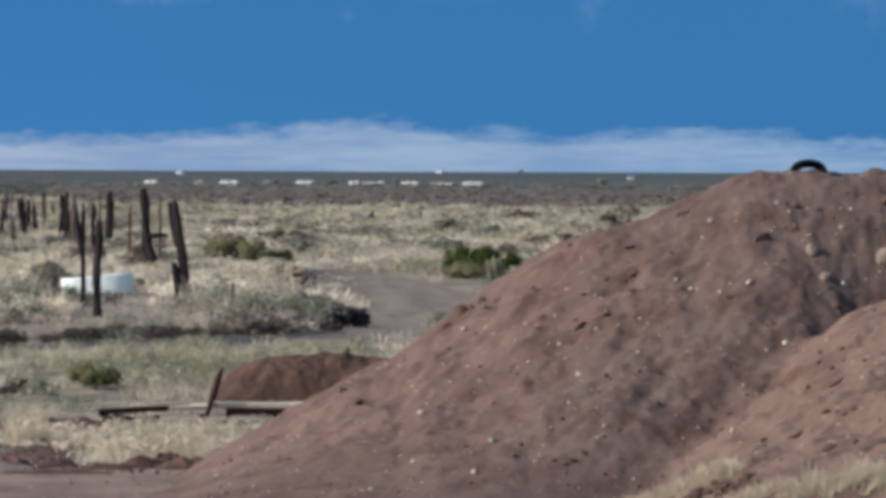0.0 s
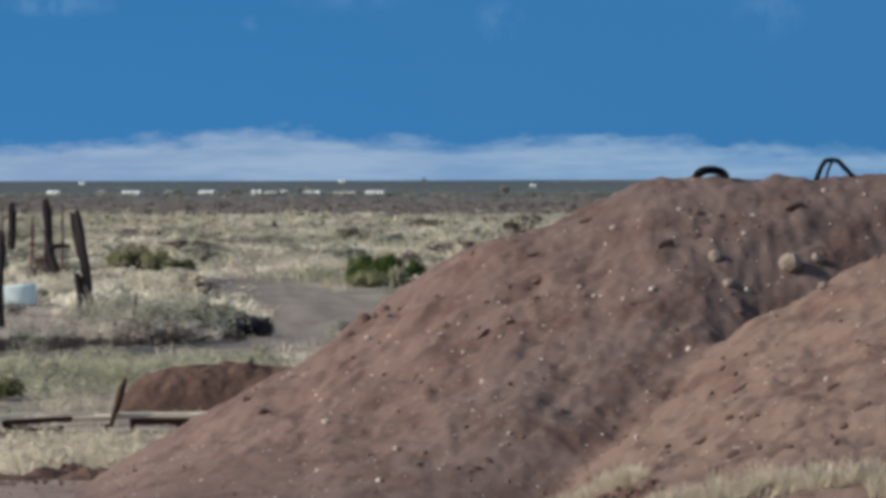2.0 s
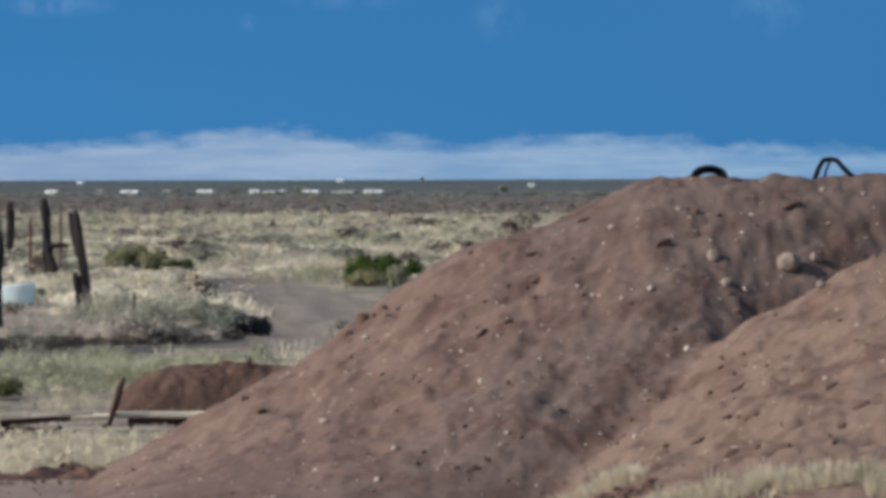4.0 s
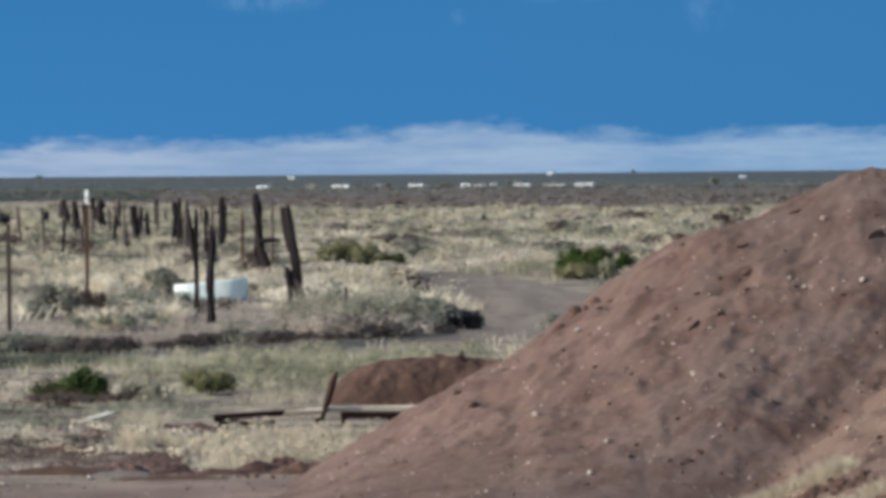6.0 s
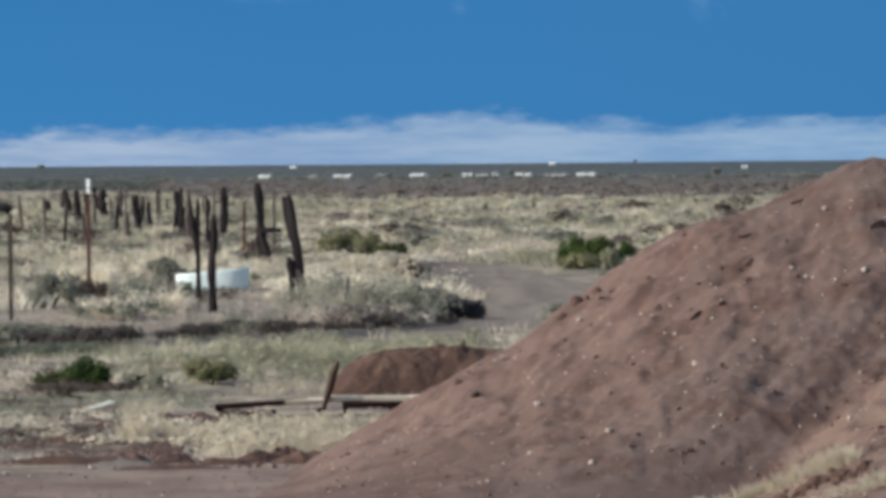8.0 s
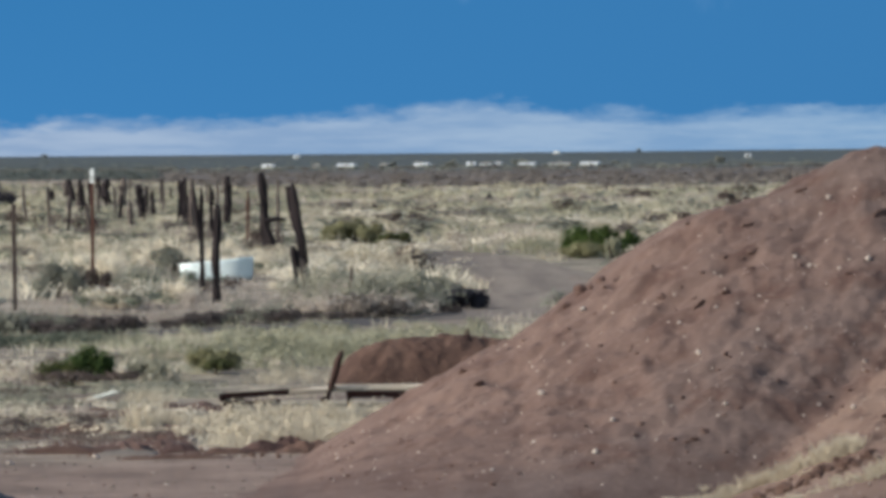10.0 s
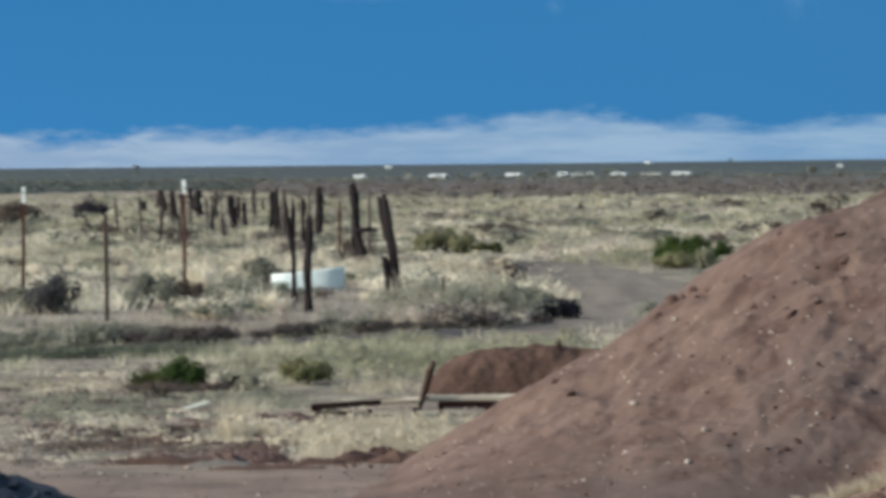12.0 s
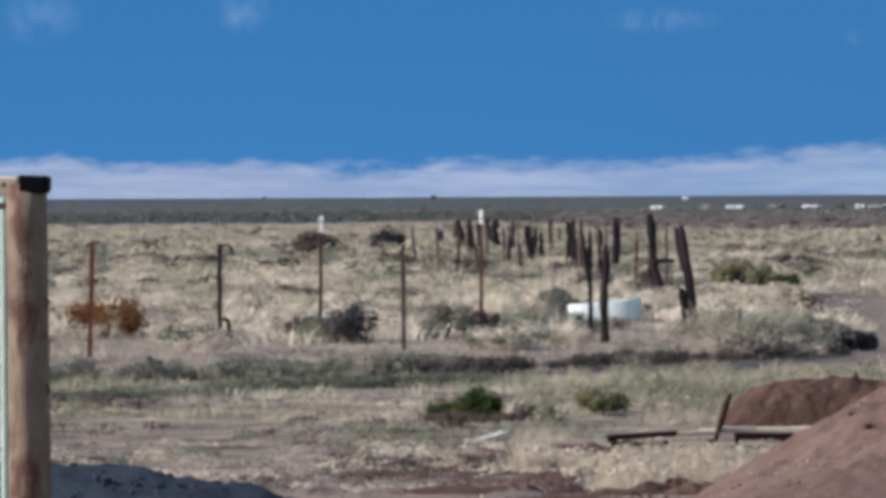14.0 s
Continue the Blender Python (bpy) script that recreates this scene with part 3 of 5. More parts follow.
def mound_spots(n, lo, hi):
    out = []
    while len(out) < n:
        x, y = rg.uniform(-0.9, 3.9), rg.uniform(25.1, 29.8)
        if pile(x, y) > 0.04:
            out.append((x, y, lo + (hi - lo) * rg.random() ** 3))
    return out


scatter_lumps("pale_grit", mound_spots(900, 0.003, 0.010), PALE_STONE, "pale grit scattered over the earth mounds", "grit", 3, pile)
scatter_lumps("loose_clods", mound_spots(45, 0.005, 0.016), CLOD, "small dark crumbs of earth on the mounds", "clods", 4, pile)
scatter_lumps("fine_clods", mound_spots(650, 0.005, 0.020), EARTH, "small brown crumbs of earth on the mounds", "clods", 6, pile)


def yard_spots(n, lo, hi, y0=26.5, y1=36.0):
    out = []
    while len(out) < n:
        y = rg.uniform(y0, y1)
        x = y * rg.uniform(-0.155, 0.02)
        out.append((x, y, lo + (hi - lo) * rg.random() ** 2))
    return out


scatter_lumps("yard_clods", yard_spots(220, 0.005, 0.017), CLOD, "dark clods lying on the bare yard", "clods", 8, land)
scatter_lumps("yard_crumbs", yard_spots(900, 0.004, 0.013), GREY_SOIL, "greyish crumbs of packed soil on the bare yard", "clods", 17, land)
scatter_lumps("yard_chips", yard_spots(90, 0.005, 0.013), PALE_STONE, "pale stone chips on the bare yard", "stones", 9, land)
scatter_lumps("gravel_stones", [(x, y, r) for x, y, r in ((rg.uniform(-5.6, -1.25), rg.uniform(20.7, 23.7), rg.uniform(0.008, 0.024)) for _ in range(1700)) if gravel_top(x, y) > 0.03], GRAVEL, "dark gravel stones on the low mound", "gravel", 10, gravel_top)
for rx, ry, wide, deep, high, mat, says in [
        (-0.72, 31.0, 0.20, 0.16, 0.055, RED_EARTH, "broken ridge of dark red soil at the yard's edge"), (-0.98, 31.1, 0.15, 0.12, 0.050, DARK_EARTH, "dark red broken clod at the yard's edge"),
        (-0.86, 31.75, 0.10, 0.09, 0.055, DARK_EARTH, "dark red broken clod at the yard's edge"), (-1.18, 30.9, 0.14, 0.10, 0.030, RED_EARTH, "broken ridge of dark red soil at the yard's edge"),
        (-1.47, 31.3, 0.12, 0.10, 0.034, DARK_EARTH, "small dark clod at the yard's edge"), (-1.66, 32.9, 0.20, 0.14, 0.040, CLOD, "brown crumbly soil at the yard's edge"),
        (-1.62, 31.9, 0.16, 0.12, 0.040, CLOD, "brown crumbly soil at the yard's edge"), (-1.92, 31.7, 0.18, 0.12, 0.028, CLOD, "brown crumbly soil at the yard's edge")]:
    heap("soil_ridge", rx, ry, wide, deep, high, mat, says, "soil ridge", 0.7, 7.0 + 3 * rx)
edge_spots = []
for k in range(420):
    x = rg.uniform(-2.3, -0.45)
    edge_spots.append((x, 31.3 + 0.9 * bumps(x, 0.0, 1.7, 3.0) - 0.35 * (x + 1.2) + rg.normal(0, 0.45), 0.005 + 0.017 * rg.random() ** 2.5))
scatter_lumps("edge_clods", edge_spots[:300], RED_EARTH, "broken dark red crumbs along the yard's edge", "clods", 15, land)
scatter_lumps("edge_chips", [(x, y, 0.5 * r) for x, y, r in edge_spots[350:]], PALE_STONE, "pale stone chips along the yard's edge", "stones", 16, land)


for k, (cx, cy, cr) in enumerate([(-1.44, 32.4, 0.040), (-1.32, 31.3, 0.030), (-1.53, 32.3, 0.028), (-1.20, 31.0, 0.022), (-1.88, 30.6, 0.030), (-2.30, 29.9, 0.026)]):
    loose("stone", cx, cy, cr, PALE_STONE, "pale flat stone at the yard's edge", "stone", "pale stones in the yard", 3.1 + k, land, 0.3, 0.45)


def hose_loop(x, y, points, r, label):
    z = pile(x, y)
    ob = part("rubber_hose", tube(points, r, 8), RUBBER, None)
    ob.matrix_world = pose(x, y, z)
    return tagged(ob, label, "hose")


arc = [(0.078 * math.cos(a), 0.02 * math.sin(2 * a), 0.040 * math.sin(a) - 0.004) for a in np.linspace(-0.25, math.pi + 0.25, 15)]
hose_loop(2.58, 29.85, arc, 0.023, "black rubber hose arching out of the mound's top")
bent = [(-0.10, 0, -0.02), (-0.075, 0, 0.045), (-0.05, 0, 0.085), (-0.02, 0.0, 0.09), (0.02, 0, 0.085), (0.05, 0, 0.05), (0.10, 0.0, 0.0), (0.15, 0.01, -0.03)]
hose_loop(3.24, 29.85, bent, 0.0135, "black bent hose sticking up from the mound")
hose_loop(3.215, 29.87, [(-0.02, 0, -0.02), (-0.01, 0, 0.04), (0.01, 0, 0.085)], 0.007, "short black hose end standing in the earth")


# ---- the near gate post ----
def gate_post():
    x, y = -1.835, 12.8
    ob = thing("gate_post", (x, y, land(x, y)), "stout tan peeled-wood gate post with a black cap", "post")
    h = 1.665 - land(x, y)
    pts = [(0.012 - 0.012 * k / 15 * 1.0, 0, -0.3 + (h + 0.3) * k / 15) for k in range(16)]
    shaft = part("shaft", tube(pts, [0.054 - 0.008 * k / 15 for k in range(16)], 20, 0.05, 3), TAN_WOOD, ob)
    for p in shaft.data.polygons:
        p.use_smooth = True
    cap = add_box(bmesh.new(), (0.066, 0.09, 0.040), (0.020, -0.004, h - 0.004), pose(0, 0, 0, 0, 2, 0), 0.006)
    part("cap", cap, RUBBER, ob, "black plastic cap")
    for k, z in enumerate((1.38, 1.18, 0.9)):
        part("staple", tube([(0.048, -0.02, z), (0.056, -0.03, z + 0.012), (0.048, -0.035, z + 0.024)], 0.003, 5), DARK_STEEL, ob)
    rail = tube([(-0.058, -0.02, -0.05), (-0.058, -0.02, h - 0.035)], 0.012, 12)
    gate = thing("gate_upright", (x, y + 0.07, land(x, y)), "faded mint-painted steel tube of a gate beside the post", "gate")
    part("tube", rail, MINT, gate)
    part("collar", tube([(-0.058, -0.02, h - 0.06), (-0.058, -0.02, h - 0.046)], 0.015, 12), DARK_STEEL, gate)
    top = part("top_rail", add_box(bmesh.new(), (1.6, 0.03, 0.046), (-0.83, 0.02, h - 0.008), None, 0.004), PLANK, gate, "pale wooden rail")
    part("rail_bolt", tube([(-0.06, -0.02, h - 0.005), (-0.06, 0.03, h - 0.005)], 0.006, 8), DARK_STEEL, top)


gate_post()


# ---- fence posts ----
def steel_post(x, y, h, lean, mat, label, tip=0.0, width=0.05):
    ob = thing("fence_post", (x, y, land(x, y)), label, "post", "old fence")
    ob.matrix_world = pose(x, y, land(x, y), 0, lean, random.Random(x).uniform(-12, 12))
    bm = bmesh.new()
    add_box(bm, (width, 0.006, h + 0.3), (0, -0.012, (h - 0.3) / 2), None, 0.001)
    add_box(bm, (0.007, 0.034, h + 0.3), (0, 0.008, (h - 0.3) / 2), None, 0.001)
    part("shaft", bm, mat, ob)
    for k in range(int(h / 0.16)):
        part("stud", add_box(bmesh.new(), (0.02, 0.012, 0.014), (0, -0.02, 0.18 + 0.16 * k), None, 0.003), mat, ob)
    if tip:
        bm = bmesh.new()
        add_box(bm, (width + 0.004, 0.012, tip), (0, -0.012, h - tip / 2 + 0.004), None, 0.003)
        add_box(bm, (0.018, 0.046, tip), (0, 0.008, h - tip / 2 + 0.004), None, 0.003)
        part("painted_tip", bm, WHITE, ob, "white painted post tip")
    return ob


def wood_post(x, y, h, width, lean, mat, label, seed, ragged=0.25, taper=0.8):
    ob = thing("fence_post", (x, y, land(x, y)), label, "post", "old fence")
    ob.matrix_world = pose(x, y, land(x, y), 0, lean, 0)
    rng = random.Random(seed)
    n, r = 14, width / 2
    pts, radii = [], []
    for k in range(n):
        s = k / (n - 1)
        pts.append((r * 0.7 * noise.noise(Vector((s * 2.2, seed, 0.3))), r * 0.5 * noise.noise(Vector((s * 2.6, 4.0, seed))), -0.25 + (h + 0.25) * s))
        radii.append(r * (1 - (1 - taper) * s) * (1 + 0.34 * noise.noise(Vector((s * 6, seed * 2.1, 7)))))
    radii[-1] *= 1 - ragged * 1.8
    radii[-2] *= 1 - ragged * 0.5
    part("shaft", tube(pts, radii, 10, 0.2, seed), mat, ob)
    for k in range(3):
        z = h * rng.uniform(0.35, 0.9)
        part("splinter", tube([(r * rng.choice((-0.7, 0.7)), -0.3 * r, z - 0.1), (r * rng.choice((-1.0, 1.0)), -0.5 * r, z + rng.uniform(0.02, 0.1))], [r * 0.3, r * 0.12], 5), mat, ob)
    return ob


steel_post(-6.22, 68.6, 1.52, 0.8, RUST, "rusty steel fence post with a white painted tip", 0.20, 0.043)
steel_post(-4.41, 71.3, 1.56, 0.1, RUST, "rusty steel fence post with a white painted tip", 0.18, 0.045)
steel_post(-7.98, 60.4, 1.26, 1.8, RED_RUST, "leaning red rusty steel fence post in dry grass", 0.0, 0.055)
grey = steel_post(-7.48, 68.8, 1.18, 0.3, DARK_STEEL, "dark steel fence post with a bent wire at its top", 0.0, 0.058)
part("bent_wire", tube([(0, -0.03, 1.16), (0.10, -0.03, 1.175), (0.15, -0.03, 1.11), (0.145, -0.03, 1.05)], 0.016, 6), DARK_STEEL, grey)
part("stub", tube([(0.04, -0.03, 0.27), (0.10, -0.03, 0.24), (0.14, -0.03, -0.02)], 0.028, 7), OLD_WOOD, grey)
steel_post(-4.73, 62.5, 1.19, -0.3, DARK_STEEL, "thin dark rusted steel fence post", 0.0, 0.052)
forked = wood_post(-2.92, 68.6, 1.33, 0.062, 0.0, OLD_WOOD, "slender dark fence post with a forked limb", 3, 0.3, 0.9)
part("limb", tube([(0.0, 0, 0.72), (-0.045, 0, 0.95), (-0.075, 0, 1.17), (-0.10, 0, 1.34)], [0.045, 0.035, 0.03, 0.016], 8, 0.1), OLD_WOOD, forked)
part("knot", lump_bmesh(0.052, 4.0, 1.9, 1), OLD_WOOD, forked).location = (-0.005, 0, 0.80)
wood_post(-2.63, 65.7, 1.16, 0.10, 1.0, OLD_WOOD, "dark weathered wooden fence post with a pointed top", 5, 0.35)
wood_post(-5.30, 140.0, 1.37, 0.21, 1.0, OLD_WOOD, "thick dark wooden corral post", 6)
wood_post(-3.42, 99.8, 1.17, 0.06, 0.6, RUST, "thin reddish-brown fence stake", 7)
tall = wood_post(-2.80, 91.2, 1.49, 0.17, -4.6, OLD_WOOD, "tall thick dark wooden corral post leaning slightly", 8, 0.15)
part("brace", tube([(0.10, -0.05, 0.0), (0.09, -0.05, 0.35), (0.02, -0.05, 0.62)], [0.075, 0.07, 0.05], 8, 0.12), OLD_WOOD, tall)
part("cross_peg", tube([(0.0, -0.06, 0.70), (0.22, -0.06, 0.72), (0.34, -0.06, 0.69)], [0.05, 0.045, 0.03], 7), OLD_WOOD, tall)
wood_post(-2.66, 92.4, 1.42, 0.06, -0.5, GREY_WOOD, "thin grey wooden stake beside the tall post", 9)
def leaning_posts():
    """Three dark stakes fallen together, over a grey limb that slants to the ground."""
    x, y = -1.72, 70.8
    ob = thing("fence_post", (x, y, land(x, y)), "cluster of dark wooden posts leaning together", "post", "old fence")
    def stake(name, points, radii, mat, seed):
        part(name, tube([(px - x, py, pz) for px, py, pz in points], radii, 9, 0.18, seed), mat, ob)
    stake("stake", [(-1.862, 0.0, 1.39), (-1.851, 0.0, 1.28), (-1.811, 0.0, 0.97), (-1.758, 0.0, 0.66), (-1.715, 0.0, 0.37)], [0.022, 0.046, 0.060, 0.064, 0.050], OLD_WOOD, 3)
    stake("stake", [(-1.925, 0.05, 1.35), (-1.900, 0.05, 1.22), (-1.883, 0.05, 1.09), (-1.824, 0.04, 0.80)], [0.024, 0.045, 0.052, 0.044], OLD_WOOD, 5)
    stake("limb", [(-1.790, 0.02, 0.56), (-1.755, 0.01, 0.40), (-1.700, 0.0, 0.22), (-1.640, 0.0, 0.04), (-1.60, 0.0, -0.12)], [0.036, 0.062, 0.068, 0.060, 0.05], GREY_WOOD, 7)
    stake("stub", [(-1.862, -0.03, 0.60), (-1.850, -0.03, 0.50), (-1.833, -0.03, 0.36), (-1.820, -0.02, 0.14), (-1.815, -0.02, -0.10)], [0.030, 0.045, 0.036, 0.034, 0.034], OLD_WOOD, 9)


leaning_posts()
wood_post(-0.98, 61.5, 0.50, 0.035, 0.0, GREY_WOOD, "short thin grey stake in tall grass", 12)
FAR_POSTS = [(-18.3, 274, 0.92, 0.20), (-17.2, 262, 1.0, 0.24), (-16.2, 234, 0.66, 0.22), (-11.9, 187, 1.13, 0.20), (-12.4, 200, 1.0, 0.14), (-12.8, 216, 1.1, 0.30), (-11.05, 195, 1.18, 0.24),
             (-7.97, 150, 1.06, 0.20), (-8.15, 160, 0.85, 0.12), (-10.57, 214, 1.08, 0.14), (-9.3, 178, 0.95, 0.12), (-6.3, 139, 1.26, 0.10), (-5.65, 128, 1.26, 0.10), (-6.9, 150, 1.15, 0.14),
             (-13.9, 230, 1.12, 0.18), (-5.9, 131, 1.0, 0.08), (-4.8, 118, 1.1, 0.07), (-14.6, 224, 0.8, 0.18), (-7.0, 128, 0.75, 0.13)]
for i, (x, y, h, w) in enumerate(FAR_POSTS):
    wood_post(x, y, h * 1.06, w * 1.2, random.Random(i).uniform(-5, 5), OLD_WOOD if i % 6 else GREY_WOOD, "weathered wooden post of the old corral fence", 20 + i, random.Random(i).uniform(0.05, 0.35))


stakes = random.Random(91)
for k in range(18):
    y = 112 * (235 / 112) ** stakes.random()
    wood_post(y * stakes.uniform(-0.074, -0.030), y, stakes.uniform(0.75, 1.2), stakes.uniform(0.05, 0.10), stakes.uniform(-6, 6), GREY_WOOD if k % 3 else OLD_WOOD, "thin weathered stake of the old corral fence", 50 + k, 0.3)


# ---- white tub, planks and boards ----
def white_tub():
    x, y = -3.17, 79.5
    ob = thing("bathtub", (x, y, land(x, y) + 0.0), "old white enamel tub lying in the grass", "bathtub", turn=-6)
    bm = bmesh.new()
    rings, n = [], 26
    for lift, grow, inner in ((0.0, 0.95, 0), (0.06, 0.99, 0), (0.24, 1.0, 0), (0.275, 1.015, 0), (0.28, 1.0, 0), (0.265, 0.94, 0), (0.12, 0.9, 0), (0.07, 0.8, 0)):
        ring = []
        for k in range(n):
            a = 2 * math.pi * k / n
            ca, sa = math.cos(a), math.sin(a)
            px = 0.52 * (abs(ca) ** 0.55) * (1 if ca > 0 else -1)
            py = 0.26 * (abs(sa) ** 0.8) * (1 if sa > 0 else -1)
            tiltz = 0.05 * px / 0.52 * (lift / 0.28)
            ring.append(bm.verts.new((px * grow, py * grow, lift + tiltz)))
        rings.append(ring)
    for a, b in zip(rings, rings[1:]):
        for k in range(n):
            bm.faces.new((a[k], a[(k + 1) % n], b[(k + 1) % n], b[k]))
    bm.faces.new(rings[0][::-1])
    bm.faces.new(rings[-1])
    shell = part("shell", bm, TUB, ob)
    for p in shell.data.polygons:
        p.use_smooth = True


white_tub()


def platform():
    x, y = -0.82, 37.9
    z = land(x, y)
    ob = thing("plank_platform", (x, y, z), "low platform of pale planks on dark steel beams", "platform")
    def beam(name, x0, z0, x1, z1, h, d, at_y, mat):
        c, ln, tilt = ((x0 + x1) / 2 - x, at_y, (z0 + z1) / 2), math.hypot(x1 - x0, z1 - z0), -math.degrees(math.atan2(z1 - z0, x1 - x0))
        return part(name, add_box(bmesh.new(), (ln, d, h), c, pose(0, 0, 0, 0, tilt, 0), 0.004), mat, ob)
    beam("side_beam", -1.49, 0.082, -1.02, 0.107, 0.034, 0.06, -0.30, BEAM)
    beam("plank", -1.03, 0.100, -0.76, 0.112, 0.022, 0.12, -0.27, GREY_PLANK)
    beam("side_beam", -0.64, 0.090, -0.22, 0.087, 0.044, 0.06, -0.30, BEAM)
    beam("lower_rail", -1.47, 0.030, -1.08, 0.050, 0.026, 0.04, -0.33, BEAM)
    beam("plank", -1.46, 0.104, -0.88, 0.136, 0.010, 0.13, -0.18, GREY_PLANK)
    beam("plank", -0.74, 0.130, -0.10, 0.128, 0.034, 0.16, -0.20, PLANK)
    beam("plank", -1.36, 0.10, -0.12, 0.124, 0.022, 0.15, 0.0, PLANK)
    beam("plank", -1.30, 0.10, -0.10, 0.124, 0.022, 0.15, 0.18, PLANK)
    for px in (-1.47, -0.62, -0.31):
        part("leg", add_box(bmesh.new(), (0.034, 0.05, 0.12), (px - x, -0.28, 0.02), None, 0.004), BEAM, ob)
    lever = part("lever", tube([(-0.79 - x, -0.30, -0.02), (-0.755 - x, -0.30, 0.10), (-0.72 - x, -0.30, 0.21), (-0.69 - x, -0.30, 0.32), (-0.662 - x, -0.30, 0.385)],
                               [0.012, 0.016, 0.026, 0.026, 0.009], 8), DARK_RUST, ob, "dark rusty steel lever")
    part("pivot", tube([(-0.79 - x, -0.335, 0.05), (-0.79 - x, -0.25, 0.05)], 0.024, 10), DARK_STEEL, lever)


platform()


def loose_board(x, y, size, turn, tilt, lift, mat, label, slope=-14):
    bm = add_box(bmesh.new(), size, (0, 0, 0), None, 0.004)
    ob = part("board", bm, mat, None)
    ob.matrix_world = pose(x, y, land(x, y) + lift, tilt, slope, turn)
    tagged(ob, label, "board")


loose_board(-2.32, 38.7, (0.19, 0.11, 0.012), 30, 4, 0.045, OLD_PAINT, "white painted board lying flat in dry grass")
loose_board(-3.3, 37.6, (0.42, 0.10, 0.02), 6, 2, 0.02, GREY_WOOD, "weathered grey board half hidden in grass")
loose_board(-1.58, 37.6, (0.52, 0.11, 0.02), 1, 22, 0.026, GREY_PLANK, "long greyed plank lying beside the platform", 0.6)


# ---- shrubs ----
def leaf_cloud(rng, n, half, deep, high, leaf, lumps_n, ragged=0.25, low=0.05, rise=0.3):
    """Small leaf quads gathered in clumps over a low crown."""
    cen = []
    for _ in range(lumps_n):
        a, r, e = rng.uniform(0, 2 * math.pi), math.sqrt(rng.uniform(0, 0.75)), rng.uniform(0.25, 1.0)
        cen.append((half * r * math.cos(a), deep * r * math.sin(a), low + (high - low) * e * (1 - 0.55 * r * r), rng.uniform(0.6, 1.25)))
    cen = np.array(cen)
    pick = rng.integers(0, len(cen), n)
    size = np.array([half, deep, high]) * 0.34
    d = rng.normal(0, 1, (n, 3))
    d /= np.linalg.norm(d, axis=1)[:, None]
    c = cen[pick, :3] + d * size * (cen[pick, 3] * rng.uniform(0.45, 1 + ragged, n))[:, None]
    c[:, 2] = np.maximum(c[:, 2], 0.01)
    face = d * (0.9, 0.9, 0.75) + (0, 0, rise) + rng.normal(0, 0.32, (n, 3))
    face /= np.linalg.norm(face, axis=1)[:, None]
    u = np.cross(face, rng.normal(0, 1, (n, 3)))
    u /= np.linalg.norm(u, axis=1)[:, None] + 1e-6
    v = np.cross(face, u)
    s = (leaf * rng.uniform(0.6, 1.4, n))[:, None]
    verts = np.stack([c - u * s, c - v * s * 0.6, c + u * s, c + v * s * 0.6], 1).reshape(-1, 3)
    return verts, np.arange(4 * n).reshape(-1, 4)


def shrub(x, y, half, high, mat, label, seed, leaf=None, n=700, deep=None, group="", name="shrub", ragged=0.25, crowd=0):
    rng = np.random.default_rng(seed)
    ob = thing(name, (x, y, land(x, y)), label, "shrub", group)
    deep = deep or half * 0.8
    v, f = leaf_cloud(rng, n, half, deep, high, leaf or max(0.012, half * 0.075), crowd or max(7, int(11 * half / max(0.2, high))), ragged)
    mesh_object("crown", v.tolist(), f.tolist(), mat, ob)
    for k in range(5):
        a, r = rng.uniform(0, 6.28), rng.uniform(0.2, 0.75)
        tip = Vector((half * r * math.cos(a), deep * r * math.sin(a), high * rng.uniform(0.4, 0.8)))
        part("stem", tube([(0, 0, -0.04), tip * 0.5 + Vector((0, 0, high * 0.1)), tip], [high * 0.03, high * 0.022, high * 0.008], 5), STEM, ob)
    return ob


shrub(-2.58, 41.3, 0.20, 0.26, GREEN, "small dense dark green bush in dry grass", 1, 0.013, 3600, crowd=22, name="bush")
shrub(-2.80, 41.0, 0.17, 0.17, MIXED_LEAF, "small green and brown bush against the larger one", 2, 0.012, 1800, crowd=14, name="bush")
shrub(-2.72, 40.6, 0.30, 0.12, BROWN_TWIG, "low mat of reddish-brown twigs", 3, 0.012, 900)
shrub(-1.75, 43.4, 0.21, 0.17, PALE_OLIVE, "low olive-green weed clump in pale grass", 4, 0.013, 2400, crowd=34, ragged=0.12)
shrub(-1.73, 43.2, 0.14, 0.11, OLIVE, "darker heart of leaves in an olive weed clump", 44, 0.012, 1100, crowd=16, ragged=0.12)
shrub(-2.15, 41.2, 0.22, 0.17, PALE_SAGE, "pale grey-green weeds beside the green bush", 41, 0.014, 900)
shrub(-2.29, 41.0, 0.17, 0.09, BROWN_TWIG, "low patch of brown dead twigs beside the green bush", 45, 0.012, 600)
shrub(2.56, 95.0, 0.48, 0.50, BRIGHT_GREEN, "round green bush at the track's edge", 5, 0.03, 4200, crowd=24, name="bush")
shrub(3.10, 96.3, 0.30, 0.36, GREEN, "small round dark green bush by the track", 6, 0.028, 2600, crowd=16, name="bush")
shrub(2.42, 94.4, 0.44, 0.24, PALE_OLIVE, "low spreading olive weeds at the track's edge", 42, 0.028, 2000, crowd=16, name="bush")
shrub(2.84, 93.6, 0.16, 0.42, YELLOW_GREEN, "pale yellowish weed between green bushes", 7, 0.03, 500)
shrub(-1.72, 110.0, 0.66, 0.50, PALE_OLIVE, "wide olive-green bush in yellow grass", 8, 0.036, 3200, crowd=20, name="bush")
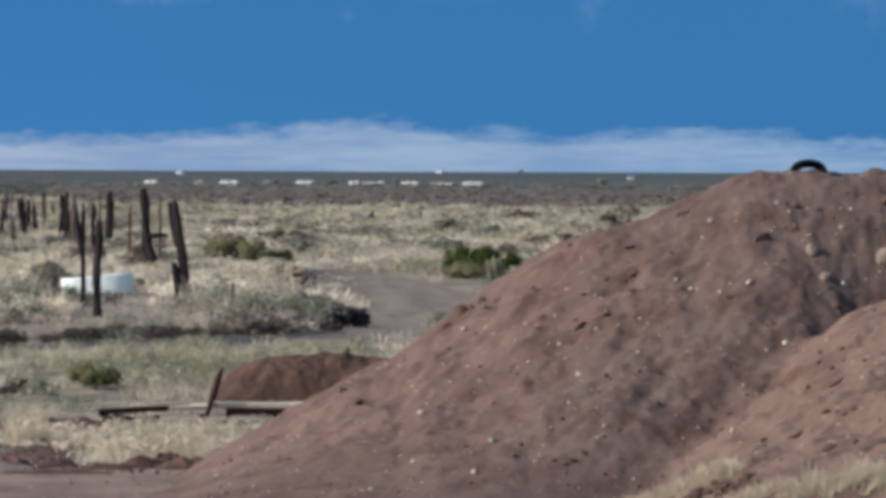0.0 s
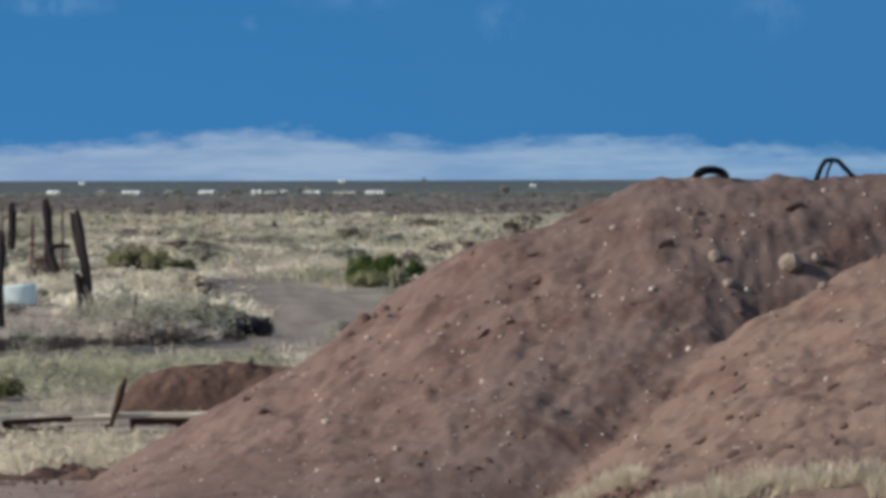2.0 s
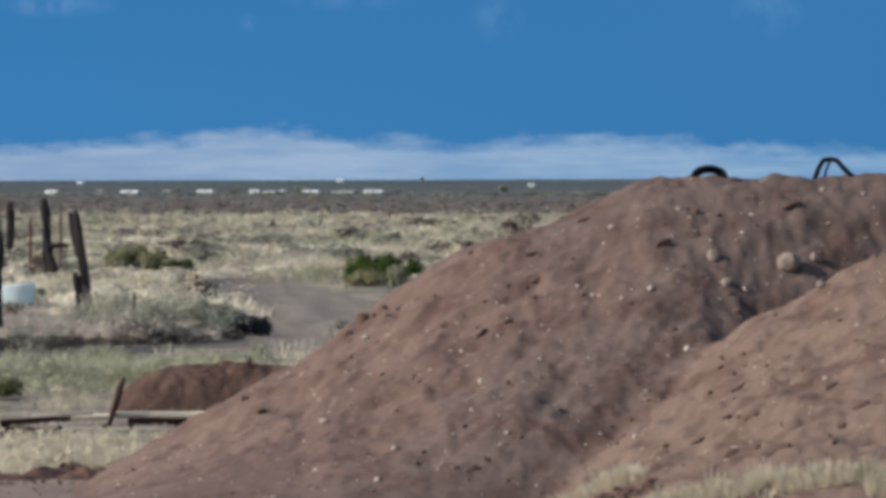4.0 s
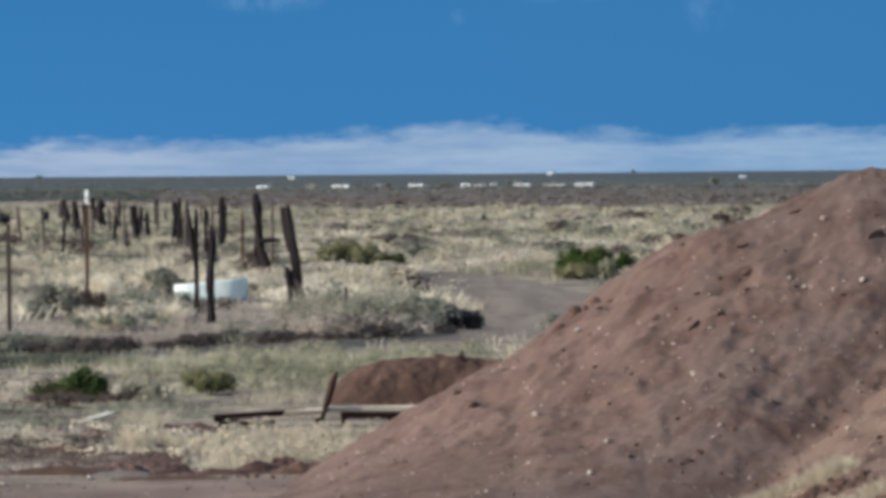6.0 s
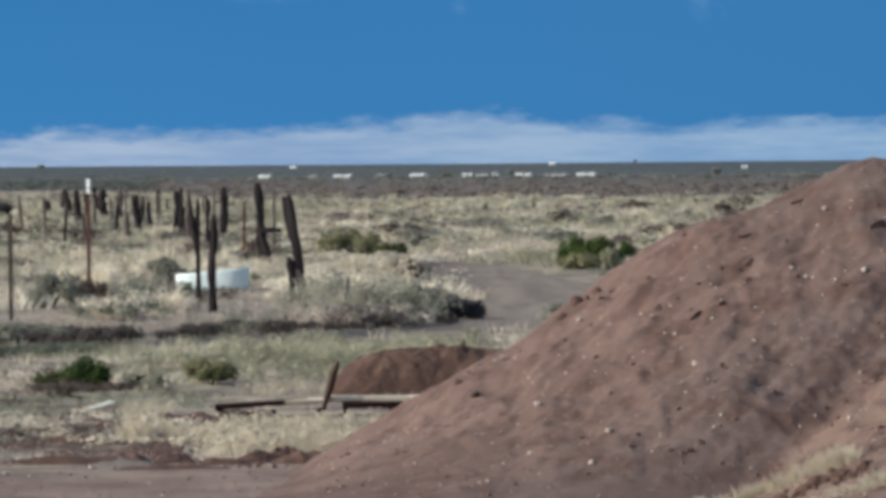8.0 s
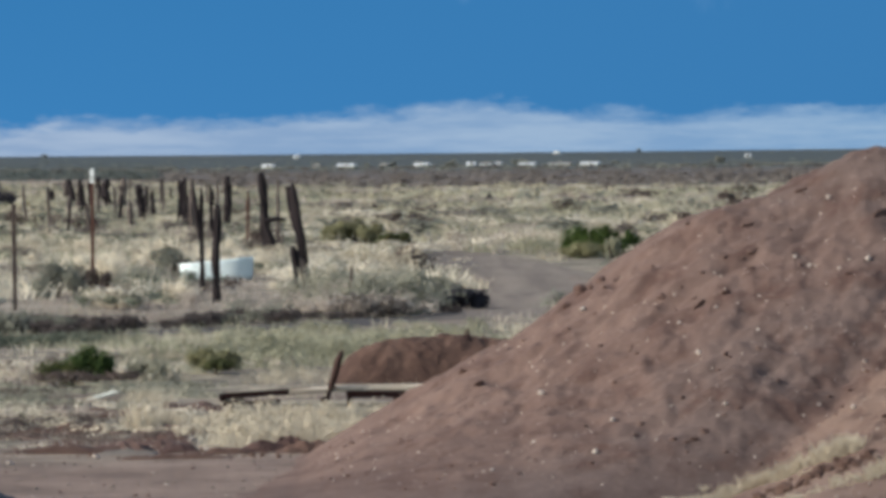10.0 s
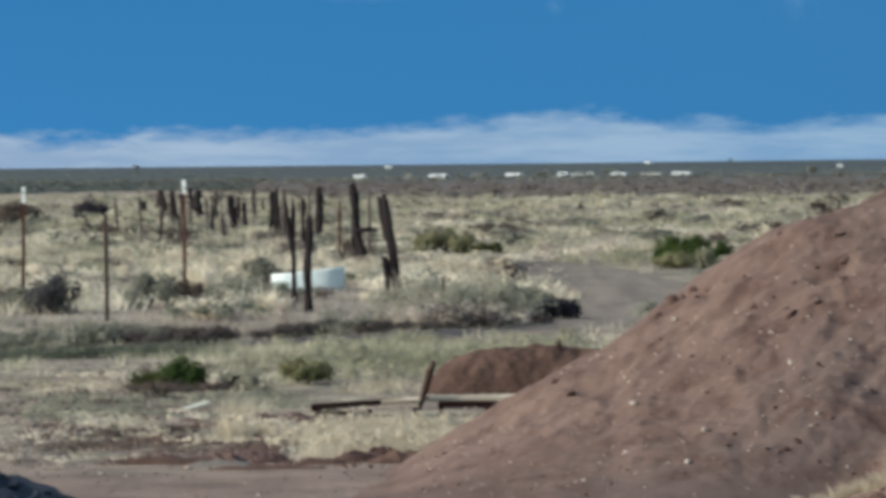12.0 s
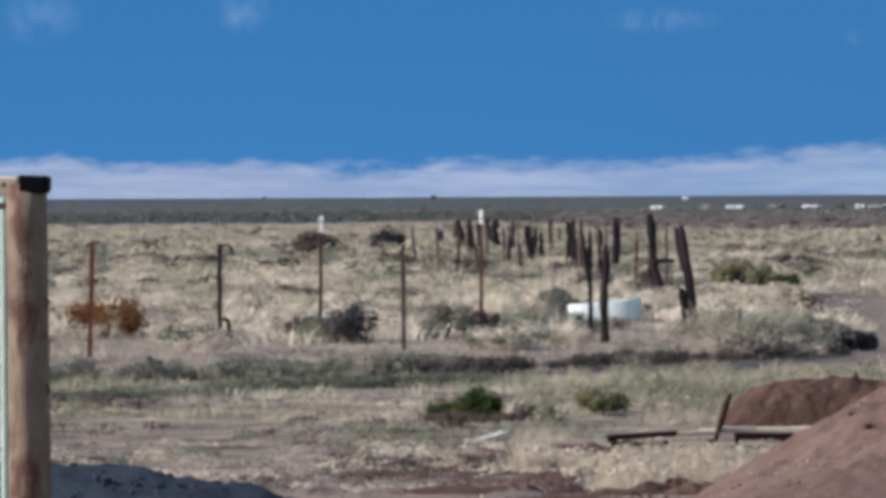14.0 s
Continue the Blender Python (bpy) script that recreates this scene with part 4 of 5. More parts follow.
shrub(-0.96, 108.6, 0.34, 0.27, MIXED_LEAF, "low dark brown-green bush touching the olive one", 9, 0.032, 2000, crowd=14, name="bush")
shrub(-0.55, 59.9, 0.52, 0.40, PALE_SAGE, "large grey-green sagebrush beside the track", 10, 0.022, 2400, name="sagebrush")
shrub(-0.16, 63.4, 0.42, 0.36, PALE_SAGE, "grey-green sagebrush beside the track", 11, 0.026, 1400, name="sagebrush")
shrub(0.24, 62.2, 0.25, 0.21, DARK_TWIG, "dark bluish twiggy bush at the track's edge", 12, 0.020, 3600, crowd=18)
snag = shrub(0.24, 63.8, 0.16, 0.20, DARK_TWIG, "dark twiggy bush with a slanting dead branch", 43, 0.018, 900)
part("branch", tube([(0.10, -0.1, 0.02), (0.19, -0.1, 0.10), (0.25, -0.1, 0.17)], [0.030, 0.026, 0.016], 7, 0.1), DARK_STEEL, snag)
shrub(-0.75, 58.6, 0.42, 0.24, DULL_BRUSH, "brown dormant shrub beside the track", 13, 0.026, 1200)
shrub(-5.70, 67.0, 0.34, 0.42, GREY_TWIG, "round dark grey bush behind the fence", 14, 0.02, 2400, crowd=16)
shrub(-5.95, 67.5, 0.42, 0.30, SAGE, "grey sagebrush behind the fence", 15, 0.024, 1200, name="sagebrush")
shrub(-4.72, 69.0, 0.40, 0.36, SAGE, "blue-grey sagebrush behind the fence", 16, 0.024, 1400, name="sagebrush")
shrub(-4.42, 70.4, 0.30, 0.36, BROWN_TWIG, "brown-grey shrub at the foot of a steel post", 17, 0.024, 900)
shrub(-6.42, 68.0, 0.25, 0.36, BROWN_TWIG, "brown dormant shrub at the foot of a steel post", 18, 0.022, 900)
shrub(-9.02, 69.8, 0.50, 0.50, ORANGE, "rust-orange twiggy shrub behind the red post", 19, 0.022, 3200, crowd=18)
shrub(-9.35, 71.2, 0.4, 0.36, OLIVE, "olive-brown shrub beside the orange one", 20, 0.026, 900)
shrub(-3.05, 96.0, 0.42, 0.50, BROWN_TWIG, "reddish-brown shrub behind the white tub", 21, 0.035, 900)
# These two twig clumps stand in for cows far out in the grass
shrub(-16.1, 206.0, 0.66, 0.80, DARK_TWIG, "dark round twig clump put in for a distant cow", 22, 0.05, 2600, crowd=18)
shrub(-17.9, 196.0, 0.85, 0.72, BROWN_TWIG, "wide red-brown twig clump put in for a distant cow", 23, 0.05, 2600, crowd=18)
shrub(10.3, 203.0, 0.36, 0.52, BROWN_TWIG, "brown dormant shrub in yellow grass", 24, 0.05, 600)
shrub(13.6, 252.0, 0.70, 0.50, BROWN_TWIG, "wide brown shrub in yellow grass", 25, 0.06, 700)
shrub(8.2, 232.0, 0.75, 0.46, BROWN_TWIG, "wide brown shrub in yellow grass", 26, 0.06, 700)
shrub(2.01, 232.0, 0.25, 0.36, DARK_TWIG, "small dark shrub in yellow grass", 27, 0.05, 400)
shrub(-6.48, 53.4, 0.14, 0.16, DARK_TWIG, "small dark tuft beside the track", 28, 0.016, 500)

SAGES = [shrub(-5.2, 50.6, 0.45, 0.24, SAGE, "low grey-green sagebrush along the track", 30, 0.02, 1100, group="sagebrush along the track", name="sagebrush"),
         shrub(-4.1, 51.6, 0.38, 0.28, SAGE, "low grey-green sagebrush along the track", 31, 0.02, 1000, group="sagebrush along the track", name="sagebrush"),
         shrub(-3.3, 52.0, 0.36, 0.20, DARK_BRUSH, "low dark brown dormant shrub along the track", 32, 0.02, 900, group="sagebrush along the track")]
rs = random.Random(77)
for k in range(76):
    s = rs.random()
    x = -8.8 + 9.0 * s
    yb = float(np.interp(x, [p[0] for p in TRACK_LINE[:6]], [p[1] for p in TRACK_LINE[:6]]))
    y = yb + rs.choice((1.3, 1.7, 2.2)) + rs.uniform(-0.4, 0.6)
    kind_of, turned, sized = (SAGES[2] if x > -4.2 and rs.random() < 0.8 else rs.choice(SAGES[:2])), rs.uniform(0, 360), rs.uniform(0.45, 0.80)
    if x > -1.5 and k % 3:
        continue
    c = copy_thing(kind_of, pose(x, y, land(x, y), 0, 0, turned))
    c.scale = [sized] * 3
MID = [shrub(-4.0, 84.0, 0.40, 0.38, SAGE, "grey-green sagebrush scattered in dry grass", 33, 0.03, 800, group="scattered shrubs", name="sagebrush"),
       shrub(-7.0, 92.0, 0.45, 0.30, DULL_BRUSH, "dull grey-brown shrub scattered in dry grass", 34, 0.03, 800, group="scattered shrubs"),
       shrub(-9.0, 88.0, 0.42, 0.30, BROWN_TWIG, "brown dormant shrub scattered in dry grass", 35, 0.03, 800, group="scattered shrubs")]
for k in range(46):
    y = 76 * (250 / 76) ** rs.random()
    x = y * rs.uniform(-0.165, 0.125)
    if off_track(x, y) < 1.6:
        continue
    c = copy_thing(rs.choice(MID), pose(x, y, land(x, y), 0, 0, rs.uniform(0, 360)))
    c.scale = [rs.uniform(0.5, 1.15)] * 3
for k in range(20):
    y = 74 * (180 / 74) ** rs.random()
    x = y * rs.uniform(-0.165, -0.055)
    c = copy_thing(rs.choice(MID), pose(x, y, land(x, y), 0, 0, rs.uniform(0, 360)))
    wide = rs.uniform(0.9, 1.5)
    c.scale = (wide, wide, wide * 0.65)


# ---- grass ----
def grass(name, spots, blades, high, spread, width, mat, label, seed, droop=0.5, base=None):
    """Tufts of bent blades, each blade a tapering strip."""
    rng = np.random.default_rng(seed)
    p = np.array([(x, y, max(land(x, y), base(x, y)) if base else land(x, y)) for x, y, _ in spots])
    sc = np.array([s for _, _, s in spots])
    t = np.repeat(np.arange(len(p)), blades)
    n = len(t)
    a, r = rng.uniform(0, 2 * np.pi, n), np.sqrt(rng.random(n)) * spread * sc[t]
    root = p[t] + np.stack([np.cos(a) * r, np.sin(a) * r, np.full(n, -0.02)], 1)
    h = high * sc[t] * rng.uniform(0.45, 1.15, n)
    b = a + rng.normal(0, 0.9, n)
    out = h * droop * rng.uniform(0.1, 1.0, n)
    lean = np.stack([np.cos(b) * out, np.sin(b) * out, np.zeros(n)], 1)
    q = rng.uniform(0, np.pi, n)
    w = (width * rng.uniform(0.6, 1.4, n))[:, None]
    side = np.stack([np.cos(q), np.sin(q) * 0.6, np.zeros(n)], 1) * w
    mid = root + lean * 0.35 + np.stack([np.zeros(n), np.zeros(n), h * 0.6], 1)
    tip = root + lean + np.stack([np.zeros(n), np.zeros(n), h], 1)
    verts = np.stack([root - side, root + side, mid + side * 0.8, mid - side * 0.8, tip + side * 0.12], 1).reshape(-1, 3)
    k = np.arange(n)[:, None] * 5
    faces = (k + np.array([0, 1, 2, 3])).tolist() + (k + np.array([3, 2, 4])).tolist()
    tagged(mesh_object(name, verts.tolist(), faces, mat), label, "grass", kind="stuff")


gr = np.random.default_rng(21)


def meadow(n, y0, y1, keep, lo=0.6, hi=1.3, left=-0.17, right=0.128):
    """Spots spread evenly over a stretch of the range, where keep() likes them."""
    out, tries = [], 0
    while len(out) < n and tries < n * 30:
        tries += 1
        y = math.sqrt(gr.uniform(y0 * y0, y1 * y1))
        x = y * gr.uniform(left, right)
        if not clear(x, y) and keep(x, y) > gr.random() and not (y < 34 and x > -1.2) and not (24 < y < 33.5 and x > -1.6 and pile(x, y) > 0):
            out.append((x, y, gr.uniform(lo, hi)))
    return out


def reach(x, y):
    """How far out the tall grass grows: farther in the west, where it meets the dark brush."""
    return y < 345 + 230 * float(smoothstep(-0.030, -0.058, x / y)) + 130 * bumps(x, y, 0.09, 5.0)


def patchy(scale, shift, lo, hi):
    def keep(x, y):
        if y > 200 and not reach(x, y):
            return 0.0
        return float(smoothstep(lo, hi, bumps(x, y, scale, shift))) * (1 - bareness(x, y) if y < 125 else 1.0)
    return keep


def clear(x, y):
    """Open ground: along the road, and in front of the tub and the platform."""
    if x > 0.1 and 57 < y < 104 and off_track(x, y) < 1.0:
        return True
    if -0.6 < x < 0.75 and 76 < y < 101:
        return True
    if x < -0.075 * y and 38.2 < y < 46.0 + 1.55 * (x + 6.1) - 0.5 and bumps(x, 0.4 * y, 1.1, 31.0) > 0.08:
        return True
    for bx, by, half in ((-5.70, 67.0, 0.42), (-4.72, 69.0, 0.42), (-9.02, 69.8, 0.5), (0.24, 62.2, 0.3), (2.56, 95.0, 0.5), (3.12, 96.3, 0.4), (-1.4, 111.0, 0.9), (-2.32, 38.9, 0.16), (-2.65, 41.2, 0.3), (-1.75, 43.4, 0.25), (-4.52, 75.2, 0.45), (-4.50, 91.4, 0.45), (-2.92, 68.6, 0.34), (-2.63, 65.7, 0.34), (-1.66, 70.8, 0.85), (-4.73, 62.5, 0.22), (-6.22, 68.6, 0.2), (-7.98, 60.4, 0.2), (-7.40, 68.8, 0.3)):
        if by - 9 * by / 70 < y < by and abs(x - bx * y / by) < half:
            return True
    return (abs(x + 3.1) < 1.05 and 73.5 < y < 81) or (-1.86 < x < 0.0 and 35.0 < y < 38.7)


grass("straw_grass", meadow(640, 32.5, 46, patchy(0.42, 1.0, 0.04, 0.34)), 22, 0.11, 0.10, 0.0035, STRAW, "pale dry straw grass in tufts", 1, 0.8)
grass("dun_grass", meadow(1900, 30.5, 50, patchy(0.8, 5.0, -0.12, 0.22)), 16, 0.055, 0.11, 0.004, DUN, "low grey-brown dry grass", 2, 1.1)
grass("straw_grass", [(gr.uniform(-1.35, -0.35), gr.uniform(32.0, 35.1), gr.uniform(0.5, 1.2)) for _ in range(300)], 22, 0.105, 0.09, 0.0035, STRAW, "pale dry straw grass around the plank platform", 3, 0.7)
grass("straw_grass", [(gr.uniform(-2.05, -1.86), gr.uniform(36.5, 37.5), gr.uniform(0.7, 1.3)) for _ in range(40)], 26, 0.13, 0.08, 0.0035, STRAW, "pale dry straw clump beside the platform", 33, 0.5)
UPPER_STRIP = [(1.05, 26.72), (1.32, 26.84), (1.51, 26.86), (1.69, 26.66), (1.95, 26.42)]
LOWER_STRIP = [(1.45, 25.55), (1.71, 25.74), (1.95, 25.72), (2.32, 25.50), (2.69, 25.36), (3.0, 25.24), (3.9, 25.0)]
foot = []
for k in range(190):
    x = 1.05 + 0.9 * gr.random()
    thick = 0.5 + 0.9 * float(smoothstep(1.1, 1.75, x))
    foot.append((x, curve_at(UPPER_STRIP, x) + gr.normal(0, 0.05), gr.uniform(0.17, 0.36) * thick))
for k in range(330):
    x = 1.45 + 2.4 * gr.random()
    thick = 0.45 + 0.75 * float(smoothstep(1.7, 2.3, x))
    foot.append((x, curve_at(LOWER_STRIP, x) + 0.08 * bumps(x, 0.0, 2.3) + gr.normal(0, 0.07), gr.uniform(0.2, 0.48) * thick))
grass("straw_grass", foot, 26, 0.22, 0.07, 0.003, STRAW, "dry straw grass at the foot of the mound", 4, 0.9, pile)
scatter_lumps("ledge_clods", [(1.50 + 0.50 * s + gr.normal(0, 0.03), 26.25 - 0.1 * s + gr.normal(0, 0.10), 0.008 + 0.03 * gr.random() ** 2.5) for s in gr.random(130)], RED_EARTH, "dark red broken earth below the grass strip", "clods", 14, pile)
grass("yellow_green_grass", meadow(1150, 43.0, 54, patchy(0.5, 9.0, -0.2, 0.2)), 20, 0.13, 0.13, 0.005, YELLOW_GREEN, "yellow-green grass growing in tufts", 5, 0.8)
grass("straw_grass", meadow(420, 42.0, 55, patchy(0.5, 49.0, 0.0, 0.3)), 22, 0.13, 0.13, 0.005, STRAW, "pale dry grass among the greener tufts", 38, 0.9)
stubble = []
for k in range(2600):
    y = gr.uniform(57.5, 82.0)
    stubble.append((y * gr.uniform(-0.165, 0.0), y, gr.uniform(0.6, 1.3)))
grass("dun_grass", [p for p in stubble if off_track(p[0], p[1]) > 1.0], 14, 0.07, 0.24, 0.007, DUN, "short grey-beige stubble along the fence", 39, 1.4)
short = [(y * gr.uniform(-0.15, -0.072), y, gr.uniform(0.6, 1.3)) for y in gr.uniform(37.5, 46.5, 900)]
grass("dun_grass", short, 9, 0.035, 0.12, 0.004, DUN, "very short grey-beige stubble on the worn ground", 40, 1.6)
ridge = []
for k in range(150):
    x = gr.uniform(-8.2, -3.2)
    ridge.append((x, 45.9 + 1.55 * (x + 6.1) * (1.0 if x > -6.1 else 0.55) + gr.normal(0, 0.16)))
grass("dun_grass", meadow(900, 57.2, 78, patchy(0.35, 2.0, -0.3, 0.15)), 22, 0.10, 0.2, 0.006, DUN, "tall grey-beige dry grass along the fence", 6, 1.1)
grass("straw_grass", meadow(200, 60, 82, patchy(0.33, 32.0, 0.1, 0.3)), 26, 0.18, 0.2, 0.007, STRAW, "pale dry grass clumps along the fence", 36, 1.0)
grass("straw_grass", meadow(420, 74, 108, patchy(0.25, 12.0, 0.0, 0.25)), 26, 0.28, 0.24, 0.009, STRAW, "bright dry straw grass clumps", 7, 0.8)
grass("straw_grass", meadow(1000, 85, 190, patchy(0.11, 6.0, 0.06, 0.2)), 18, 0.30, 0.36, 0.016, DRY_GOLD, "yellow dry grass clumps on the range", 8, 1.0)
grass("straw_grass", meadow(900, 66, 122, patchy(0.13, 3.0, -0.15, 0.12), left=-0.17, right=-0.05), 18, 0.20, 0.36, 0.016, CREAM, "pale matted dry grass behind the fence", 37, 1.3)
grass("yellow_green_grass", meadow(800, 78, 190, patchy(0.12, 16.0, 0.08, 0.25)), 18, 0.28, 0.36, 0.016, YELLOW_GREEN, "yellow-green grass clumps on the range", 9, 1.0)
grass("dun_grass", meadow(1200, 78, 220, patchy(0.12, 26.0, -0.1, 0.2)), 16, 0.18, 0.36, 0.016, DUN, "grey dry grass clumps on the range", 10, 0.7)
grass("straw_grass", meadow(2400, 170, 480, patchy(0.022, 7.0, 0.0, 0.3)), 10, 0.32, 0.8, 0.045, DRY_GOLD, "far yellow grass clumps", 11, 0.6)
grass("dun_grass", meadow(5000, 200, 700, patchy(0.02, 17.0, -0.2, 0.3)), 10, 0.30, 0.9, 0.05, DUN, "far grey-brown grass clumps", 12, 0.6)
grass("yellow_green_grass", meadow(1200, 170, 420, patchy(0.025, 37.0, 0.0, 0.3)), 10, 0.32, 0.8, 0.045, YELLOW_GREEN, "far yellow-green grass clumps", 13, 0.6)


def scrub(name, n, y0, y1, half, high, leaf, per, mat, label, seed, log=True, patch=0.0, spots=None):
    """Far shrubs, too many and too small to count."""
    rng = np.random.default_rng(seed)
    vs, fs, k = [], [], 0
    for i in range(n):
        y = y0 * (y1 / y0) ** rng.random() if log else math.sqrt(rng.uniform(y0 * y0, y1 * y1))
        x = y * rng.uniform(-0.17, 0.13)
        if spots:
            x, y = spots[i]
        s = rng.uniform(0.5, 1.4)
        if y0 < 300 and y > 200 and not reach(x, y):
            continue
        if patch and bumps(x, y, patch, seed * 1.0) < 0.04:
            continue
        if not spots and y < 125 and (clear(x, y) or off_track(x, y) < 0.9 or (y < 47 and x > -1.3) or (y < 34 and bareness(x, y) > 0.7)):
            continue
        v, f = leaf_cloud(rng, per, half * s, half * s, high * s, leaf * s, 5, rise=2.0 if y0 > 80 else 1.0)
        vs.append(v + (x, y, land(x, y)))
        fs.append(f + k)
        k += len(v)
    tagged(mesh_object(name, np.concatenate(vs).tolist(), np.concatenate(fs).tolist(), mat), label, "shrubs", kind="stuff")


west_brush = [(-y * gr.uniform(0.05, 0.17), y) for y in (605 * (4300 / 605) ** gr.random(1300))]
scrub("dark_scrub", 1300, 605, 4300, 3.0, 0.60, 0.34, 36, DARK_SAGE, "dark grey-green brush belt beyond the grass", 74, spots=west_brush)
east_brush = [(y * gr.uniform(-0.07, 0.13), y) for y in (330 * (1700 / 330) ** gr.random(900))]
scrub("brown_scrub", 900, 340, 1700, 1.9, 0.36, 0.22, 40, DULL_BRUSH, "dull brown brush beyond the grass", 75, spots=east_brush)
corral = [(y * gr.uniform(-0.074, -0.026), y) for y in (102 * (280 / 102) ** gr.random(240))]
scrub("corral_weeds", 120, 102, 280, 0.85, 0.26, 0.038, 220, OLIVE_GREY, "dull olive weeds grown up around the old corral", 80, spots=corral[:120])
scrub("corral_weeds", 120, 102, 280, 0.85, 0.24, 0.038, 220, DULL_BRUSH, "dull brown weeds grown up around the old corral", 81, spots=corral[120:])
scrub("brown_scrub", 260, 130, 600, 0.7, 0.34, 0.10, 60, BROWN_TWIG, "brown low scrub far over the range", 51)
scrub("sage_scrub", 300, 120, 650, 0.8, 0.36, 0.10, 70, SAGE, "grey-green sage scrub far over the range", 52)
scrub("sage_scrub", 900, 1500, 4600, 2.6, 0.40, 0.5, 24, SAGE, "distant grey-green scrubland", 53)


scrub("dry_weeds", 210, 58.5, 84, 0.62, 0.26, 0.018, 700, DUN, "rounded grey-beige dry weeds along the fence", 55, patch=0.5)
scrub("dry_weeds", 260, 61, 88, 0.60, 0.28, 0.018, 700, CREAM, "rounded pale dry weeds along the fence", 56, patch=0.45)
scrub("sage_weeds", 190, 58.5, 92, 0.40, 0.26, 0.0165, 430, SAGE, "low grey-green weeds along the fence", 57, patch=0.4)
scrub("brown_weeds", 130, 58.5, 92, 0.34, 0.22, 0.022, 220, BROWN_TWIG, "low brown dormant weeds along the fence", 66, patch=0.4)
tussocks = [(y * gr.uniform(-0.165, -0.03), y) for y in gr.uniform(68.5, 96.0, 120)]
tussocks = [p for p in tussocks if not clear(*p) and bumps(p[0], p[1], 0.30, 12.0) > -0.12]
scrub("dry_tussocks", len(tussocks), 68, 97, 0.34, 0.27, 0.017, 520, CREAM, "rounded bleached tussocks standing apart behind the fence", 83, spots=tussocks)
between = [(y * gr.uniform(-0.165, -0.02), y) for y in gr.uniform(61.0, 104.0, 150)]
between = [p for p in between if not clear(*p) and bumps(p[0], p[1], 0.30, 12.0) < 0.10]
scrub("olive_weeds", len(between), 61, 104, 0.46, 0.20, 0.019, 420, OLIVE_GREY, "dull olive weeds in the hollows between tussocks", 84, spots=between)
scrub("dry_weeds", 680, 84, 200, 0.8, 0.28, 0.036, 240, STRAW, "rounded yellow grass cushions on the range", 58, patch=0.16)
scrub("dry_weeds", 420, 84, 180, 0.8, 0.27, 0.036, 240, YELLOW_GREEN, "rounded greenish cushions on the range", 59, patch=0.16)
scrub("dry_weeds", 200, 84, 180, 0.8, 0.24, 0.036, 240, DUN, "rounded grey-beige cushions on the range", 67, patch=0.16)
scrub("sage_weeds", 100, 84, 200, 0.7, 0.30, 0.036, 240, SAGE, "low grey-green cushions on the range", 63, patch=0.14)
cream_patches = [(y * gr.uniform(-0.165, 0.11), y) for y in (95 * (250 / 95) ** gr.random(46))]
scrub("dry_weeds", 46, 95, 250, 1.5, 0.24, 0.040, 520, CREAM, "wide bleached grass patches on the range", 79, spots=cream_patches)
streaks = [(y * gr.uniform(-0.03, 0.125), y) for y in (135 * (330 / 135) ** gr.random(70))]
scrub("dry_weeds", 44, 135, 330, 1.9, 0.30, 0.055, 420, CREAM, "wide streaks of bleached grass across the range", 86, spots=streaks[:44])
scrub("brown_weeds", 26, 135, 330, 1.6, 0.34, 0.060, 300, DULL_BRUSH, "wide streaks of dull brown weeds across the range", 87, spots=streaks[44:])
scrub("dry_weeds", 900, 175, 480, 1.3, 0.40, 0.09, 70, DRY_GOLD, "far yellow grass cushions", 68, patch=0.05)
scrub("dry_weeds", 600, 175, 480, 1.3, 0.38, 0.09, 70, YELLOW_GREEN, "far greenish grass cushions", 69, patch=0.05)
scrub("dry_weeds", 500, 200, 600, 1.4, 0.34, 0.10, 70, DUN, "far grey-beige grass cushions", 70, patch=0.04)
scrub("green_weeds", 150, 44, 50, 0.30, 0.10, 0.012, 200, OLIVE_GREY, "thin ridge of dull green weeds along the track", 76, spots=ridge)
scrub("low_weeds", 850, 31.0, 48, 0.18, 0.065, 0.010, 110, DUN, "low grey-brown dead weeds at the yard's edge", 60, patch=0.9)
pale_mats = [(y * gr.uniform(-0.15, -0.045), y) for y in gr.uniform(30.8, 37.5, 34)]
scrub("low_weeds", 34, 31, 38, 0.22, 0.06, 0.010, 150, CREAM, "bleached mats of dead grass at the yard's edge", 82, spots=pale_mats)
scrub("low_weeds", 300, 31.5, 46, 0.2, 0.05, 0.010, 120, STRAW, "flat pale dead grass at the yard's edge", 65, patch=0.8)
scrub("low_weeds", 820, 30.5, 46, 0.24, 0.06, 0.010, 120, BROWN_TWIG, "flat brown dead weeds at the yard's edge", 61, patch=0.7)
scrub("low_weeds", 330, 33, 47, 0.22, 0.09, 0.011, 130, SAGE, "low grey-green weeds at the yard's edge", 62, patch=0.6)
flat_patch = [(y * gr.uniform(-0.09, -0.042), y) for y in gr.uniform(36.3, 40.6, 150)]
flat_patch = [p for p in flat_patch if abs(p[0] / p[1] + 0.0597) > 0.008 or p[1] > 39.0]
flat_patch = [p for p in flat_patch if p[0] < -1.95 or p[1] > 37.9]
scrub("low_weeds", len(flat_patch), 36, 41, 0.17, 0.05, 0.010, 120, PALE_SAGE, "flat grey-green weeds around the loose boards", 77, spots=flat_patch)
near_platform = [(gr.uniform(-1.5, -0.3), gr.uniform(32.2, 35.2)) for _ in range(90)]
scrub("low_weeds", 90, 32, 36, 0.15, 0.10, 0.009, 170, STRAW, "pale dry weeds before the plank platform", 71, spots=near_platform)
behind = [(gr.uniform(-1.9, 0.4), gr.uniform(43.0, 53.0)) for _ in range(90)]
